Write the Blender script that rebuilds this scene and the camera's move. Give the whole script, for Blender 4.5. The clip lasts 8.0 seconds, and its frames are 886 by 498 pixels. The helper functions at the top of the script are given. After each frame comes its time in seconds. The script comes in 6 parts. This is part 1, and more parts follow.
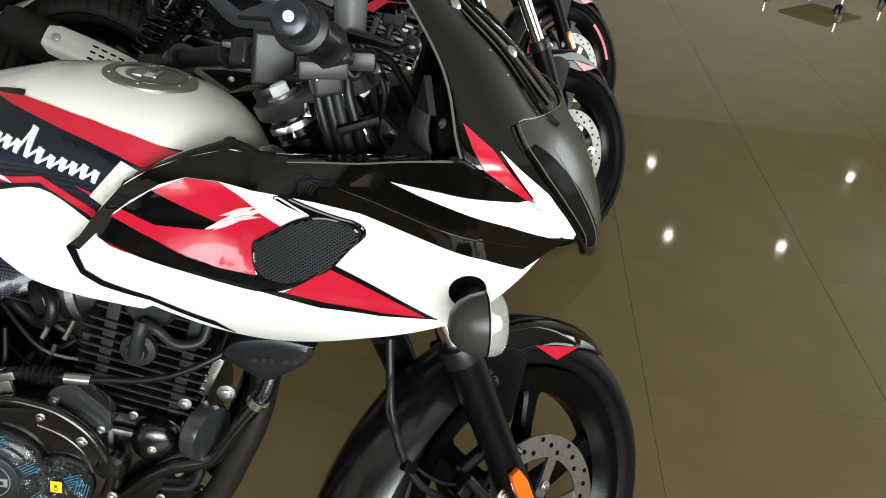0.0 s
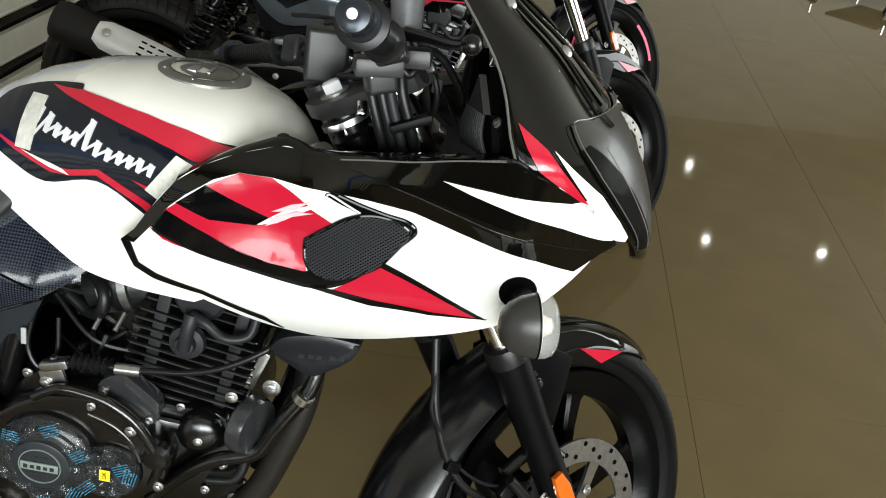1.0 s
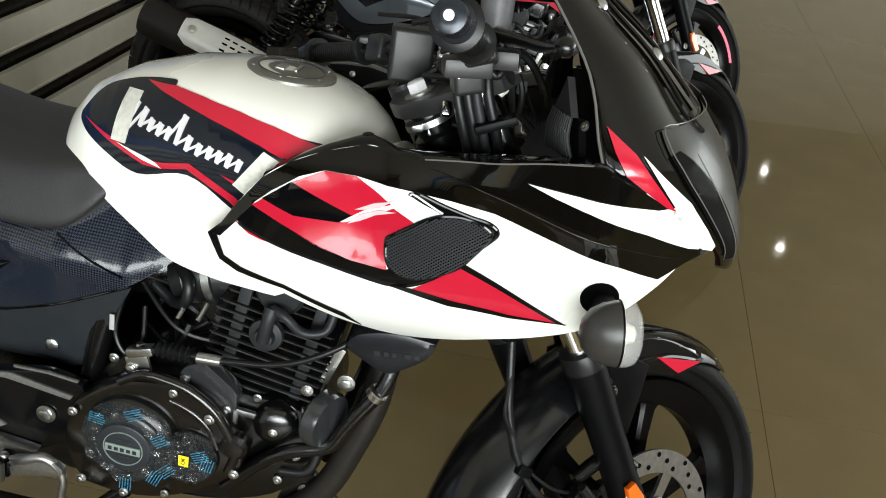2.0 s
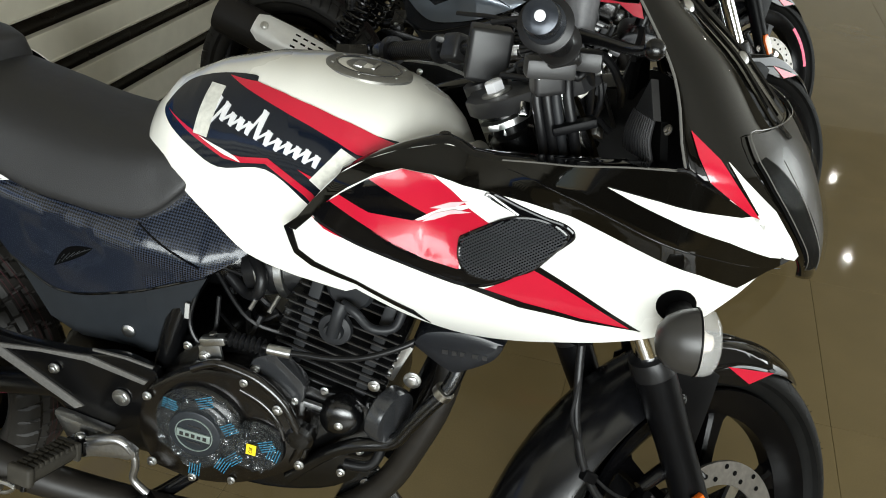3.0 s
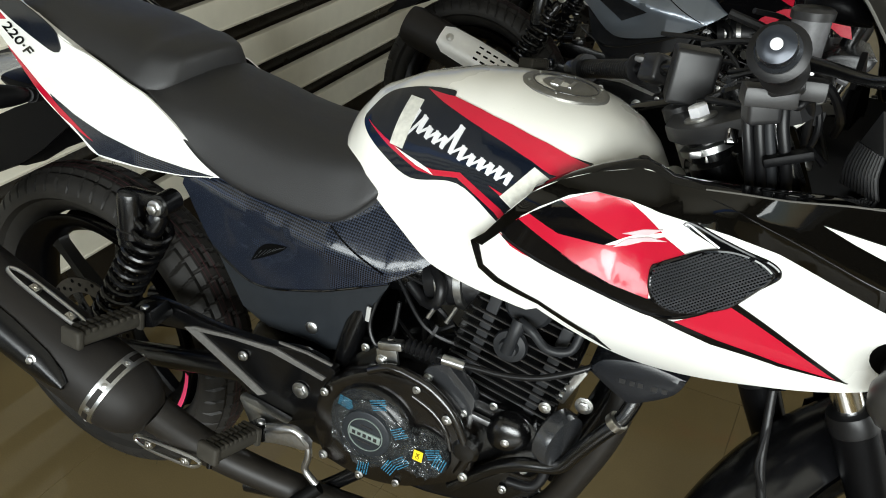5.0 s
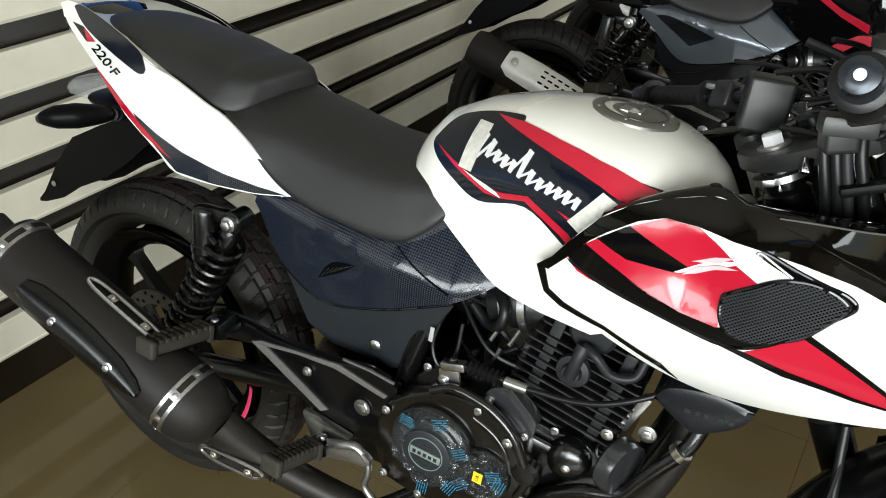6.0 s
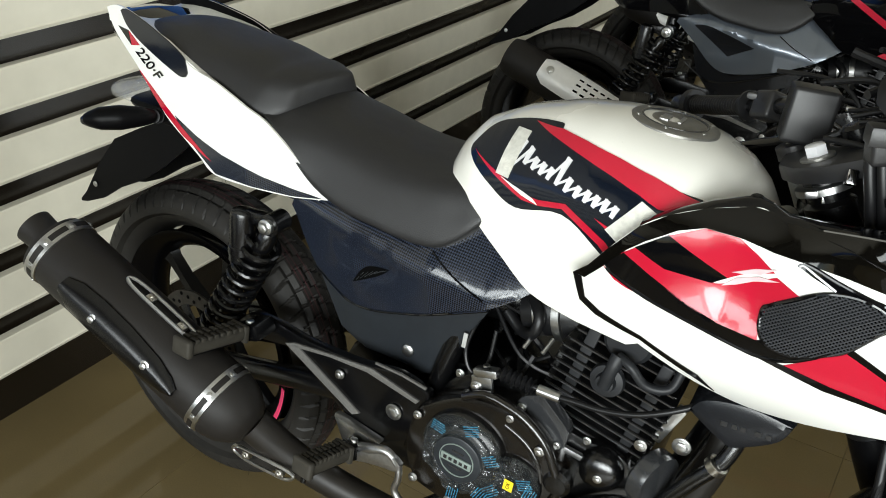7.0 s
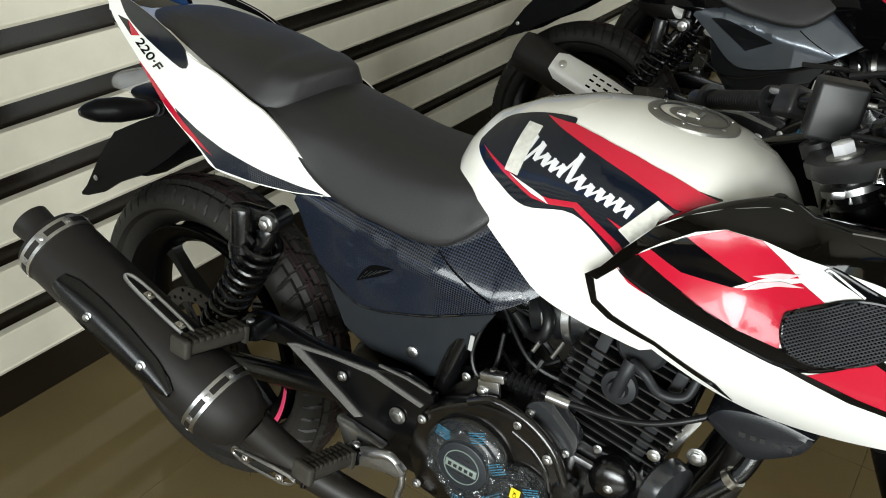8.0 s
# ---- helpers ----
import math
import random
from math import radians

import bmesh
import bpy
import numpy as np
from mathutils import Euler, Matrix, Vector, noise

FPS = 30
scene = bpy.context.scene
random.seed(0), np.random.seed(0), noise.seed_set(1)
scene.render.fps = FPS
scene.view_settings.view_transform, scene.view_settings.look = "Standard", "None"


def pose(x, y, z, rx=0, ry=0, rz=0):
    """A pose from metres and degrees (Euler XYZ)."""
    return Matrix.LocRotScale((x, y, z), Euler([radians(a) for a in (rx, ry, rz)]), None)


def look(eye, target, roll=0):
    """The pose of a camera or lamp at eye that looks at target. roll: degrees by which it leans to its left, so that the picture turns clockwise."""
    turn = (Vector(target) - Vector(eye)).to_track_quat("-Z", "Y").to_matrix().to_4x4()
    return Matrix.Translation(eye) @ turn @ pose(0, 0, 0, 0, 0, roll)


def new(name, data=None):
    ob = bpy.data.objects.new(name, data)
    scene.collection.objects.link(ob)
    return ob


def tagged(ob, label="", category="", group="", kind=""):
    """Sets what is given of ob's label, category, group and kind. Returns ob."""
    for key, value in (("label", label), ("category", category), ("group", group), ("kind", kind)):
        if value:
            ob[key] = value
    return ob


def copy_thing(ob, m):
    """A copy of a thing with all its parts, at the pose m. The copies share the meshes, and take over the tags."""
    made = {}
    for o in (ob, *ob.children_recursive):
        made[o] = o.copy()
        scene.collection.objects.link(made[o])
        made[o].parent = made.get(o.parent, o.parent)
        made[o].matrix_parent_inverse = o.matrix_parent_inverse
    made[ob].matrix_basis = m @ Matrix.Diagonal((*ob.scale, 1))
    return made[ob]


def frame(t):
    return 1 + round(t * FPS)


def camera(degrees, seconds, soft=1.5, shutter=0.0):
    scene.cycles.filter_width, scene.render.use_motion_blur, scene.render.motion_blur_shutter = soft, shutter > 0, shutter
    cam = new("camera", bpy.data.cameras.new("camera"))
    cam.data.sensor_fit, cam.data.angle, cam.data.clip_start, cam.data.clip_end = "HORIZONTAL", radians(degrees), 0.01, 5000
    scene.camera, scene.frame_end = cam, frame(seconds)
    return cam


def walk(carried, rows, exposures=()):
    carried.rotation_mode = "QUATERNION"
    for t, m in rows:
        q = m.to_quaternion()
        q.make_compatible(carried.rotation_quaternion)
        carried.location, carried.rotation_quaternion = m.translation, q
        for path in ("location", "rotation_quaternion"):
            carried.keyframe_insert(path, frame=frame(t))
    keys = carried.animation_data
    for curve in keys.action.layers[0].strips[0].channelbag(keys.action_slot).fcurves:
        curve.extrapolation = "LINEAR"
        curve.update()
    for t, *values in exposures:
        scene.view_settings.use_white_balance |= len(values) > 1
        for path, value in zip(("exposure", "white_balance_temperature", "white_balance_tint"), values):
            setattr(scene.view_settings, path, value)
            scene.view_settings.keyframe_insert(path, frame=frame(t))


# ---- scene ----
cam = camera(59.0, 8.0, soft=1.0)
PATH = [
    (0, (0.102, -0.022, 1.337), (0.012, 1.661, 0.26), 4.7),
    (0.5, (0.091, -0.024, 1.336), (-0.023, 1.657, 0.258), 4.6),
    (1, (0.08, -0.021, 1.334), (-0.09, 1.651, 0.25), 4.4),
    (1.5, (0.069, -0.018, 1.334), (-0.184, 1.639, 0.243), 3.8),
    (3, (0.034, -0.024, 1.334), (-0.422, 1.579, 0.228), 2.5),
    (3.5, (0.021, -0.022, 1.334), (-0.509, 1.555, 0.224), 2.1),
    (4, (0.009, -0.021, 1.335), (-0.599, 1.524, 0.22), 1.7),
    (4.5, (-0.002, -0.023, 1.336), (-0.72, 1.476, 0.224), 0.6),
    (6, (-0.018, -0.043, 1.346), (-0.97, 1.373, 0.303), -1.5),
    (6.5, (-0.022, -0.049, 1.346), (-1.014, 1.35, 0.316), -1.5),
    (7, (-0.025, -0.051, 1.345), (-1.042, 1.333, 0.32), -1.6),
    (7.5, (-0.027, -0.051, 1.344), (-1.056, 1.325, 0.319), -1.5),
    (7.9, (-0.028, -0.050, 1.344), (-1.057, 1.325, 0.319), -1.5),
    (8, (-0.044, -0.015, 1.327), (-1.079, 1.348, 0.293), -1.6),
]
walk(cam, [(t, look(eye, target, roll)) for t, eye, target, roll in PATH], [(0, .36, 6500, 4), (8, .36, 6500, 4)])


# ---- light ----
world = bpy.data.worlds.new("world")
scene.world = world
world.use_nodes = True
sky = world.node_tree.nodes.new("ShaderNodeTexSky")
sky.sky_type, sky.sun_disc, sky.sun_elevation, sky.sun_rotation = "NISHITA", False, radians(50), radians(200)
world.node_tree.links.new(sky.outputs[0], world.node_tree.nodes["Background"].inputs[0])
world.node_tree.nodes["Background"].inputs[1].default_value = 0.10


def area(name, at, target, wide, high, watts, colour):
    lamp = bpy.data.lights.new(name, "AREA")
    lamp.shape, lamp.size, lamp.size_y, lamp.energy, lamp.color = "RECTANGLE", wide, high, watts, colour
    ob = new(name, lamp)
    ob.matrix_world = look(at, target)
    return ob


WINDOW_Y, ROOM_TOP = -3.2, 3.0
for x, z, high, watts in ((-.70, 2.0, 1.1, 30), (.65, 1.73, 1.78, 108), (2.0, 1.73, 1.78, 108), (3.35, 1.73, 1.78, 108)):
    area("daylight_window_front", (x, WINDOW_Y + .12, z), (x, 3, z + .1), 1.20, high, watts, (.97, .985, 1))
# fill lamp in an unseen side window, added to brighten the far half
area("fill_window_side", (5.88, 4.5, 1.6), (1.0, 4.6, 1.6), 6.2, 2.0, 225, (.97, .985, 1))


# ---- materials ----
def material(name, colour, rough=.5, metal=0.0, coat=0.0, grain=0.0, grain_scale=60.0, bump=0.0, bump_scale=200.0, stain=0.0, spec=.5):
    """Colour with two scales of variation, and a fine relief."""
    m = bpy.data.materials.new(name)
    m.use_nodes = True
    t = m.node_tree
    b = t.nodes["Principled BSDF"]
    b.inputs["Roughness"].default_value, b.inputs["Metallic"].default_value = rough, metal
    b.inputs["Coat Weight"].default_value, b.inputs["Coat Roughness"].default_value = coat, .03
    b.inputs["Specular IOR Level"].default_value = spec
    b.inputs["Base Color"].default_value = (*colour, 1)
    co = t.nodes.new("ShaderNodeTexCoord")
    if grain or stain:
        n1, n2 = t.nodes.new("ShaderNodeTexNoise"), t.nodes.new("ShaderNodeTexNoise")
        n1.inputs["Scale"].default_value, n2.inputs["Scale"].default_value = grain_scale, 5.0
        n1.inputs["Detail"].default_value = n2.inputs["Detail"].default_value = 4
        t.links.new(co.outputs["Object"], n1.inputs["Vector"])
        t.links.new(co.outputs["Object"], n2.inputs["Vector"])
        last = None
        for node, amount in ((n1, grain), (n2, stain)):
            mix = t.nodes.new("ShaderNodeMix")
            mix.data_type, mix.blend_type = "RGBA", "MULTIPLY"
            ramp = t.nodes.new("ShaderNodeMapRange")
            ramp.inputs["From Min"].default_value, ramp.inputs["From Max"].default_value = .3, .7
            ramp.inputs["To Min"].default_value, ramp.inputs["To Max"].default_value = 1 - amount, 1.0
            t.links.new(node.outputs[0], ramp.inputs["Value"])
            mix.inputs[0].default_value = 1
            if last is None:
                mix.inputs[6].default_value = (*colour, 1)
            else:
                t.links.new(last, mix.inputs[6])
            t.links.new(ramp.outputs[0], mix.inputs[7])
            last = mix.outputs[2]
        t.links.new(last, b.inputs["Base Color"])
        rr = t.nodes.new("ShaderNodeMapRange")
        rr.inputs["To Min"].default_value, rr.inputs["To Max"].default_value = rough * .8, min(1, rough * 1.25 + .01)
        t.links.new(n2.outputs[0], rr.inputs["Value"])
        t.links.new(rr.outputs[0], b.inputs["Roughness"])
    if bump:
        n3, bp = t.nodes.new("ShaderNodeTexNoise"), t.nodes.new("ShaderNodeBump")
        n3.inputs["Scale"].default_value, n3.inputs["Detail"].default_value = bump_scale, 3
        bp.inputs["Strength"].default_value, bp.inputs["Distance"].default_value = bump, .002
        t.links.new(co.outputs["Object"], n3.inputs["Vector"])
        t.links.new(n3.outputs[0], bp.inputs["Height"])
        t.links.new(bp.outputs[0], b.inputs["Normal"])
    return m


def glassy(name, colour, rough=.02, alpha=1.0, ior=1.45):
    m = bpy.data.materials.new(name)
    m.use_nodes = True
    b = m.node_tree.nodes["Principled BSDF"]
    b.inputs["Base Color"].default_value = (*colour, 1)
    b.inputs["Roughness"].default_value, b.inputs["IOR"].default_value = rough, ior
    b.inputs["Transmission Weight"].default_value = alpha
    return m


def carbon_weave():
    """Blue-black printed weave under lacquer."""
    m = material("carbon_weave", (.02, .026, .042), .22, spec=.5, coat=.5)
    m.node_tree.nodes["Principled BSDF"].inputs["Coat Roughness"].default_value = .10
    t = m.node_tree
    b = t.nodes["Principled BSDF"]
    co, mp, ck = t.nodes.new("ShaderNodeTexCoord"), t.nodes.new("ShaderNodeMapping"), t.nodes.new("ShaderNodeTexChecker")
    mp.inputs["Rotation"].default_value, mp.inputs["Scale"].default_value = (0, radians(35), 0), (1, .001, 1)
    ck.inputs["Scale"].default_value = 370
    ck.inputs["Color1"].default_value, ck.inputs["Color2"].default_value = (.021, .027, .044, 1), (.0014, .0018, .003, 1)
    t.links.new(co.outputs["Object"], mp.inputs["Vector"])
    t.links.new(mp.outputs[0], ck.inputs["Vector"])
    t.links.new(ck.outputs["Color"], b.inputs["Base Color"])
    return m


def lamp_glow(name, colour, strength):
    m = bpy.data.materials.new(name)
    m.use_nodes = True
    b = m.node_tree.nodes["Principled BSDF"]
    b.inputs["Emission Color"].default_value, b.inputs["Emission Strength"].default_value = (*colour, 1), strength
    return m


WHITE = material("pearl_white_paint", (.80, .80, .76), .28, coat=1, grain=.03, grain_scale=900)
TANK_WHITE = material("pearl_white_tank", (.80, .79, .73), .28, coat=1, grain=.04, grain_scale=900)
BLACK = material("gloss_black_paint", (.0022, .0022, .0026), .03, spec=.42)
GREY_GLOSS = material("dark_grey_lacquer", (.0026, .0023, .0018), .03, spec=.42, grain=.3, grain_scale=900)
NAVY = material("navy_black_decal", (.004, .006, .011), .10, spec=.45)
RED = material("red_decal", (.42, .005, .025), .22, coat=.5, grain=.05, grain_scale=700)
FLASH = material("pinkish_white_print", (.74, .52, .55), .25, coat=1, grain=.2, grain_scale=60)
SILVER = material("silver_decal", (.72, .72, .74), .3, .3)
CARBON = carbon_weave()
SLATE = material("satin_slate_plastic", (.020, .023, .027), .36, spec=.3, grain=.15, bump=.05, bump_scale=900)
DARK_BLUE = material("dark_blue_grey_metallic", (.15, .175, .21), .30, .55, coat=1, grain=.2, grain_scale=1200)
PLASTIC = material("matt_black_plastic", (.003, .003, .0034), .34, spec=.07, grain=.25, bump=.12, bump_scale=700, stain=.2)
RUBBER = material("tyre_rubber", (.006, .006, .0057), .5, spec=.07, grain=.3, bump=.15, bump_scale=400, stain=.35)
HOSE = material("hose_rubber", (.006, .006, .0066), .34, spec=.3, grain=.2)
SEAT = material("seat_vinyl", (.0155, .0153, .016), .44, spec=.42, grain=.15, grain_scale=300, bump=.25, bump_scale=900, stain=.12)
ALLOY_BLACK = material("black_alloy", (.0030, .0030, .0034), .24, spec=.45, grain=.3, bump=.06, stain=.3)
WHEEL = material("black_wheel_alloy", (.0018, .0018, .0022), .22, spec=.14, grain=.3, bump=.06, stain=.3)
ENGINE = material("black_engine_enamel", (.0032, .0032, .0034), .20, spec=.75, grain=.3, bump=.12, bump_scale=500, stain=.3)
BAR_END = material("blued_bar_end_alloy", (.030, .034, .042), .24, .6, grain=.15)
CASTING = material("brown_black_casting", (.0065, .0052, .004), .2, spec=.7, grain=.3, bump=.08, bump_scale=300, stain=.3)
# paler grey for the thin highlights on the gloss black fins
FIN_GLINT = material("fin_glint_grey", (.13, .13, .135), .3, .9, grain=.3)
STEEL = material("bright_steel", (.55, .55, .54), .30, 1, grain=.15, grain_scale=200)
CHROME = material("chrome", (.75, .75, .76), .08, 1)
STRIP = material("dulled_edge_alloy", (.20, .195, .185), .3, .4, grain=.3, grain_scale=200)
ALLOY = material("brushed_alloy", (.50, .50, .50), .36, 1, grain=.2, grain_scale=150)
CAP_ALLOY = material("cap_alloy", (.25, .245, .225), .38, .8, grain=.15, grain_scale=200)
DISC = material("brake_disc_steel", (.27, .255, .235), .42, .9, grain=.25, grain_scale=120)
DARK_DISC = material("dull_disc_steel", (.05, .045, .038), .45, .7, grain=.3, grain_scale=120)
MUFFLER = material("matt_grey_black_enamel", (.014, .0122, .0108), .5, spec=.25, grain=.2, grain_scale=900, bump=.08, bump_scale=1200, stain=.15)
ORANGE = material("orange_reflector", (.62, .11, .008), .15, coat=1)
LENS = material("clear_lamp_lens", (.8, .8, .78), .06, spec=.8)
LENS.node_tree.nodes["Principled BSDF"].inputs["Alpha"].default_value = .22
SMOKE_LENS = material("clear_headlamp_cover", (.05, .047, .04), .10, spec=.25)
SMOKE_LENS.node_tree.nodes["Principled BSDF"].inputs["Alpha"].default_value = .09
SMOKE = glassy("smoked_lens", (.05, .048, .045), .06, .85)
GLARE_MASK = material("glare_mask_plastic", (.016, .0135, .0105), .32, spec=.4, grain=.2, stain=.3)
SIGNAL_GREY = material("smoky_signal_body", (.026, .0245, .0225), .36, spec=.4)
BULB_BASE = material("signal_reflector", (.75, .68, .62), .25, .5)
FILM_BLUE = material("blue_film_print", (.03, .21, .36), .35, grain=.4, grain_scale=500)
FILM = material("protective_film", (.035, .04, .043), .13, spec=1, bump=1.0, bump_scale=55)
FILM.node_tree.nodes["Bump"].inputs["Distance"].default_value = .012
FILM.node_tree.nodes["Principled BSDF"].inputs["Alpha"].default_value = .42
CONTROL = material("control_plastic", (.017, .0168, .0175), .36, spec=.42, grain=.2, bump=.08, bump_scale=900, stain=.2)
EDGE = material("pale_moulded_edge", (.10, .097, .09), .15, spec=.6)
HEADER = material("burnt_black_pipe", (.016, .0135, .0108), .45, spec=.3, grain=.3, stain=.3)
RUBBER_GREY = material("grey_rubber", (.016, .017, .019), .45, spec=.3, grain=.2)
PEG = material("dusty_peg_rubber", (.046, .042, .034), .6, spec=.2, grain=.3, stain=.3)
SILVER_PAINT = material("silver_shield_paint", (.70, .69, .66), .35, .2, grain=.06)
BADGE = material("badge_green_grey", (.33, .40, .37), .35, .5, grain=.1)
GUARD = material("glossy_guard_plastic", (.004, .004, .0046), .2, spec=.65, grain=.2)
MOUNT = material("satin_bracket_paint", (.024, .025, .027), .22, spec=.8, grain=.2)
RESERVOIR = material("grey_reservoir_plastic", (.10, .10, .105), .4, grain=.2, grain_scale=300)
SHROUD = material("satin_black_shroud", (.008, .009, .0115), .26, spec=.4, grain=.2)
TREAD = material("new_tread_rubber", (.021, .0195, .0175), .55, spec=.3, grain=.3, bump=.15, bump_scale=400, stain=.35)
CHALK = material("faded_red_marking", (.10, .018, .024), .6, grain=.6, grain_scale=40, stain=.5)
YELLOW = material("yellow_sticker", (.85, .62, .02), .5)
TAPE = material("masking_tape", (.72, .71, .64), .7, grain=.25, grain_scale=120, bump=.4, bump_scale=250, stain=.25)
MESH_STEEL = material("vent_wire", (.060, .064, .072), .35, .6)
# near-black that puts the shade inside vents, slots, holes and bowls into colour
BLACK_VOID = material("hollow_shade_black", (.002, .002, .002), .8, spec=.03)
PINK = material("pink_rim_tape", (.70, .05, .14), .35)
CLAMP = material("clamp_steel", (.45, .43, .39), .3, 1, grain=.2)
SLAT = material("cream_slat_laminate", (.60, .57, .47), .38, grain=.05, grain_scale=20, stain=.08)
GAP = material("dark_panel_behind_slats", (.011, .008, .005), .25, grain=.3, stain=.3)
# one cream in two tones: dimmed here to cut bounce and reflections,
WALL = material("dimmed_cream_paint", (.30, .275, .22), .7, grain=.05, stain=.06, bump=.05)
# raised on the far wall, so that the far floor mirrors more brightness
FAR_WALL = material("brightened_cream_paint", (.60, .57, .49), .7, grain=.05, stain=.06)
BLUE_BAND = material("blue_wall_band", (.01, .09, .34), .4)
CEILING = material("ceiling_paint", (.62, .60, .54), .8, stain=.05)
TILE = material("polished_brown_tile", (.136, .102, .048), .045, spec=.22, grain=.12, grain_scale=300, stain=.14, bump=.004, bump_scale=25)
GROUT = material("dark_grout", (.075, .058, .034), .5)
GLASS = glassy("window_glass", (1, 1, 1), 0)
METAL_FRAME = material("window_frame_paint", (.30, .30, .30), .4)
GLOW = lamp_glow("downlight_glow", (1, .95, .86), 160)


# ---- mesh tools ----
APART = {"case_bolt", "hanger_bolt", "screen_screw", "horn_bolt", "ledge_screw", "shield_bolt", "rim_tape", "caliper_bolt", "loop_clip", "cap_screw", "band_rivet",
         "band_slot", "switch_button", "badge_mark", "disc_carrier", "fin_rib", "badge_stroke", "slot_wire", "embossed_mark", "cockpit_grille", "grille_rib", "rubber_pad"}


def lumps(bm, near=.013):
    """Splits a mesh into its separate pieces; pieces that touch stay together."""
    left, groups = set(bm.faces), []
    while left:
        stack, found = [left.pop()], []
        while stack:
            f = stack.pop()
            found.append(f)
            for e in f.edges:
                for g in e.link_faces:
                    if g in left:
                        left.remove(g)
                        stack.append(g)
        mid = sum((f.calc_center_median() for f in found), Vector()) / len(found)
        for g in groups:
            if (g[0] - mid).length < near:
                g[1].extend(found)
                break
        else:
            groups.append((mid, found))
    out = []
    for _, faces in sorted(groups, key=lambda g: tuple(g[0])):
        b2, made = bmesh.new(), {}
        for f in faces:
            for v in f.verts:
                if v not in made:
                    made[v] = b2.verts.new(v.co)
            b2.faces.new([made[v] for v in f.verts]).material_index = f.material_index
        out.append(b2)
    bm.free()
    return out


def part(name, bm, mat, parent=None, label="", smooth=True, sharp=40):
    if name in APART:
        APART.remove(name)
        made = [part(name, b, mat, parent, label, smooth, sharp) for b in lumps(bm, .004 if name == "rubber_pad" else .013)]
        APART.add(name)
        return made[0]
    me = bpy.data.meshes.new(name)
    bmesh.ops.recalc_face_normals(bm, faces=bm.faces)
    if smooth:
        for f in bm.faces:
            f.smooth = True
        for e in bm.edges:
            if len(e.link_faces) == 2 and e.calc_face_angle(0) > radians(sharp):
                e.smooth = False
    bm.to_mesh(me)
    bm.free()
    for m in (mat if isinstance(mat, (list, tuple)) else (mat, PLASTIC if any(f.material_index for f in me.polygons) else None)):
        if m is not None:
            me.materials.append(m)
    ob = new(name, me)
    if parent is not None:
        ob.parent = parent
    if label:
        tagged(ob, label)
    return ob


def thing(name, label, category, m=None, group=""):
    ob = new(name)
    ob.empty_display_size = .1
    if m is not None:
        ob.matrix_world = m
    return tagged(ob, label, category, group)


def curve(pts, n=8, closed=False):
    """A smooth line through the points."""
    pts = [Vector(p) for p in pts]
    k, out = len(pts), []
    for i in range(k if closed else k - 1):
        a, b = pts[i], pts[(i + 1) % k]
        p, q = (pts[i - 1], pts[(i + 2) % k]) if closed else (pts[max(i - 1, 0)], pts[min(i + 2, k - 1)])
        for j in range(n):
            t = j / n
            out.append(.5 * (2 * a + (b - p) * t + (2 * p - 5 * a + 4 * b - q) * t * t + (3 * a - p - 3 * b + q) * t ** 3))
    if not closed:
        out.append(pts[-1])
    return out


def bridge(bm, rings, closed=True, caps=True, loop=False):
    rows = [[bm.verts.new(p) for p in r] for r in rings]
    n = len(rows[0])
    for i in range(len(rows) - (0 if loop else 1)):
        a, b = rows[i], rows[(i + 1) % len(rows)]
        for j in range(n if closed else n - 1):
            bm.faces.new((a[j], a[(j + 1) % n], b[(j + 1) % n], b[j]))
    if caps and closed and not loop:
        bm.faces.new(rows[0])
        bm.faces.new(rows[-1])
    return rows


def tube(bm, pts, r, segs=10, n=6, closed=False, straight=False):
    line = [Vector(p) for p in pts] if straight else curve(pts, n, closed)
    k = len(line)
    radii = [r] * k if not isinstance(r, (list, tuple)) else [float(v) for v in np.interp(np.linspace(0, 1, k), np.linspace(0, 1, len(r)), r)]
    rings, side = [], None
    for i, p in enumerate(line):
        a, b = line[i - 1 if (i or closed) else 0], line[(i + 1) % k if (i < k - 1 or closed) else k - 1]
        d = (b - a).normalized()
        if side is None:
            side = d.orthogonal().normalized()
        side = (side - d * side.dot(d)).normalized()
        up = d.cross(side)
        rings.append([p + radii[i] * (math.cos(2 * math.pi * j / segs) * side + math.sin(2 * math.pi * j / segs) * up) for j in range(segs)])
    bridge(bm, rings, loop=closed)
    return bm


def axis_matrix(at, way):
    """Local z along way, at the place."""
    return Matrix.Translation(at) @ Vector(way).to_track_quat("Z", "Y").to_matrix().to_4x4()


def lathe(bm, profile, m, segs=32, caps=True):
    """profile: (radius, height) pairs, turned about the local z axis of m."""
    rings = [[m @ Vector((r * math.cos(2 * math.pi * j / segs), r * math.sin(2 * math.pi * j / segs), h)) for j in range(segs)] for r, h in profile]
    bridge(bm, rings, caps=caps)
    return bm


def box(bm, size, m, bevel=0.0, segs=2):
    made = bmesh.ops.create_cube(bm, size=1, matrix=m @ Matrix.Diagonal((*size, 1)))
    if bevel:
        edges = list({e for v in made["verts"] for e in v.link_edges})
        bmesh.ops.bevel(bm, geom=edges, offset=bevel, segments=segs, affect="EDGES", profile=.6)
    return bm


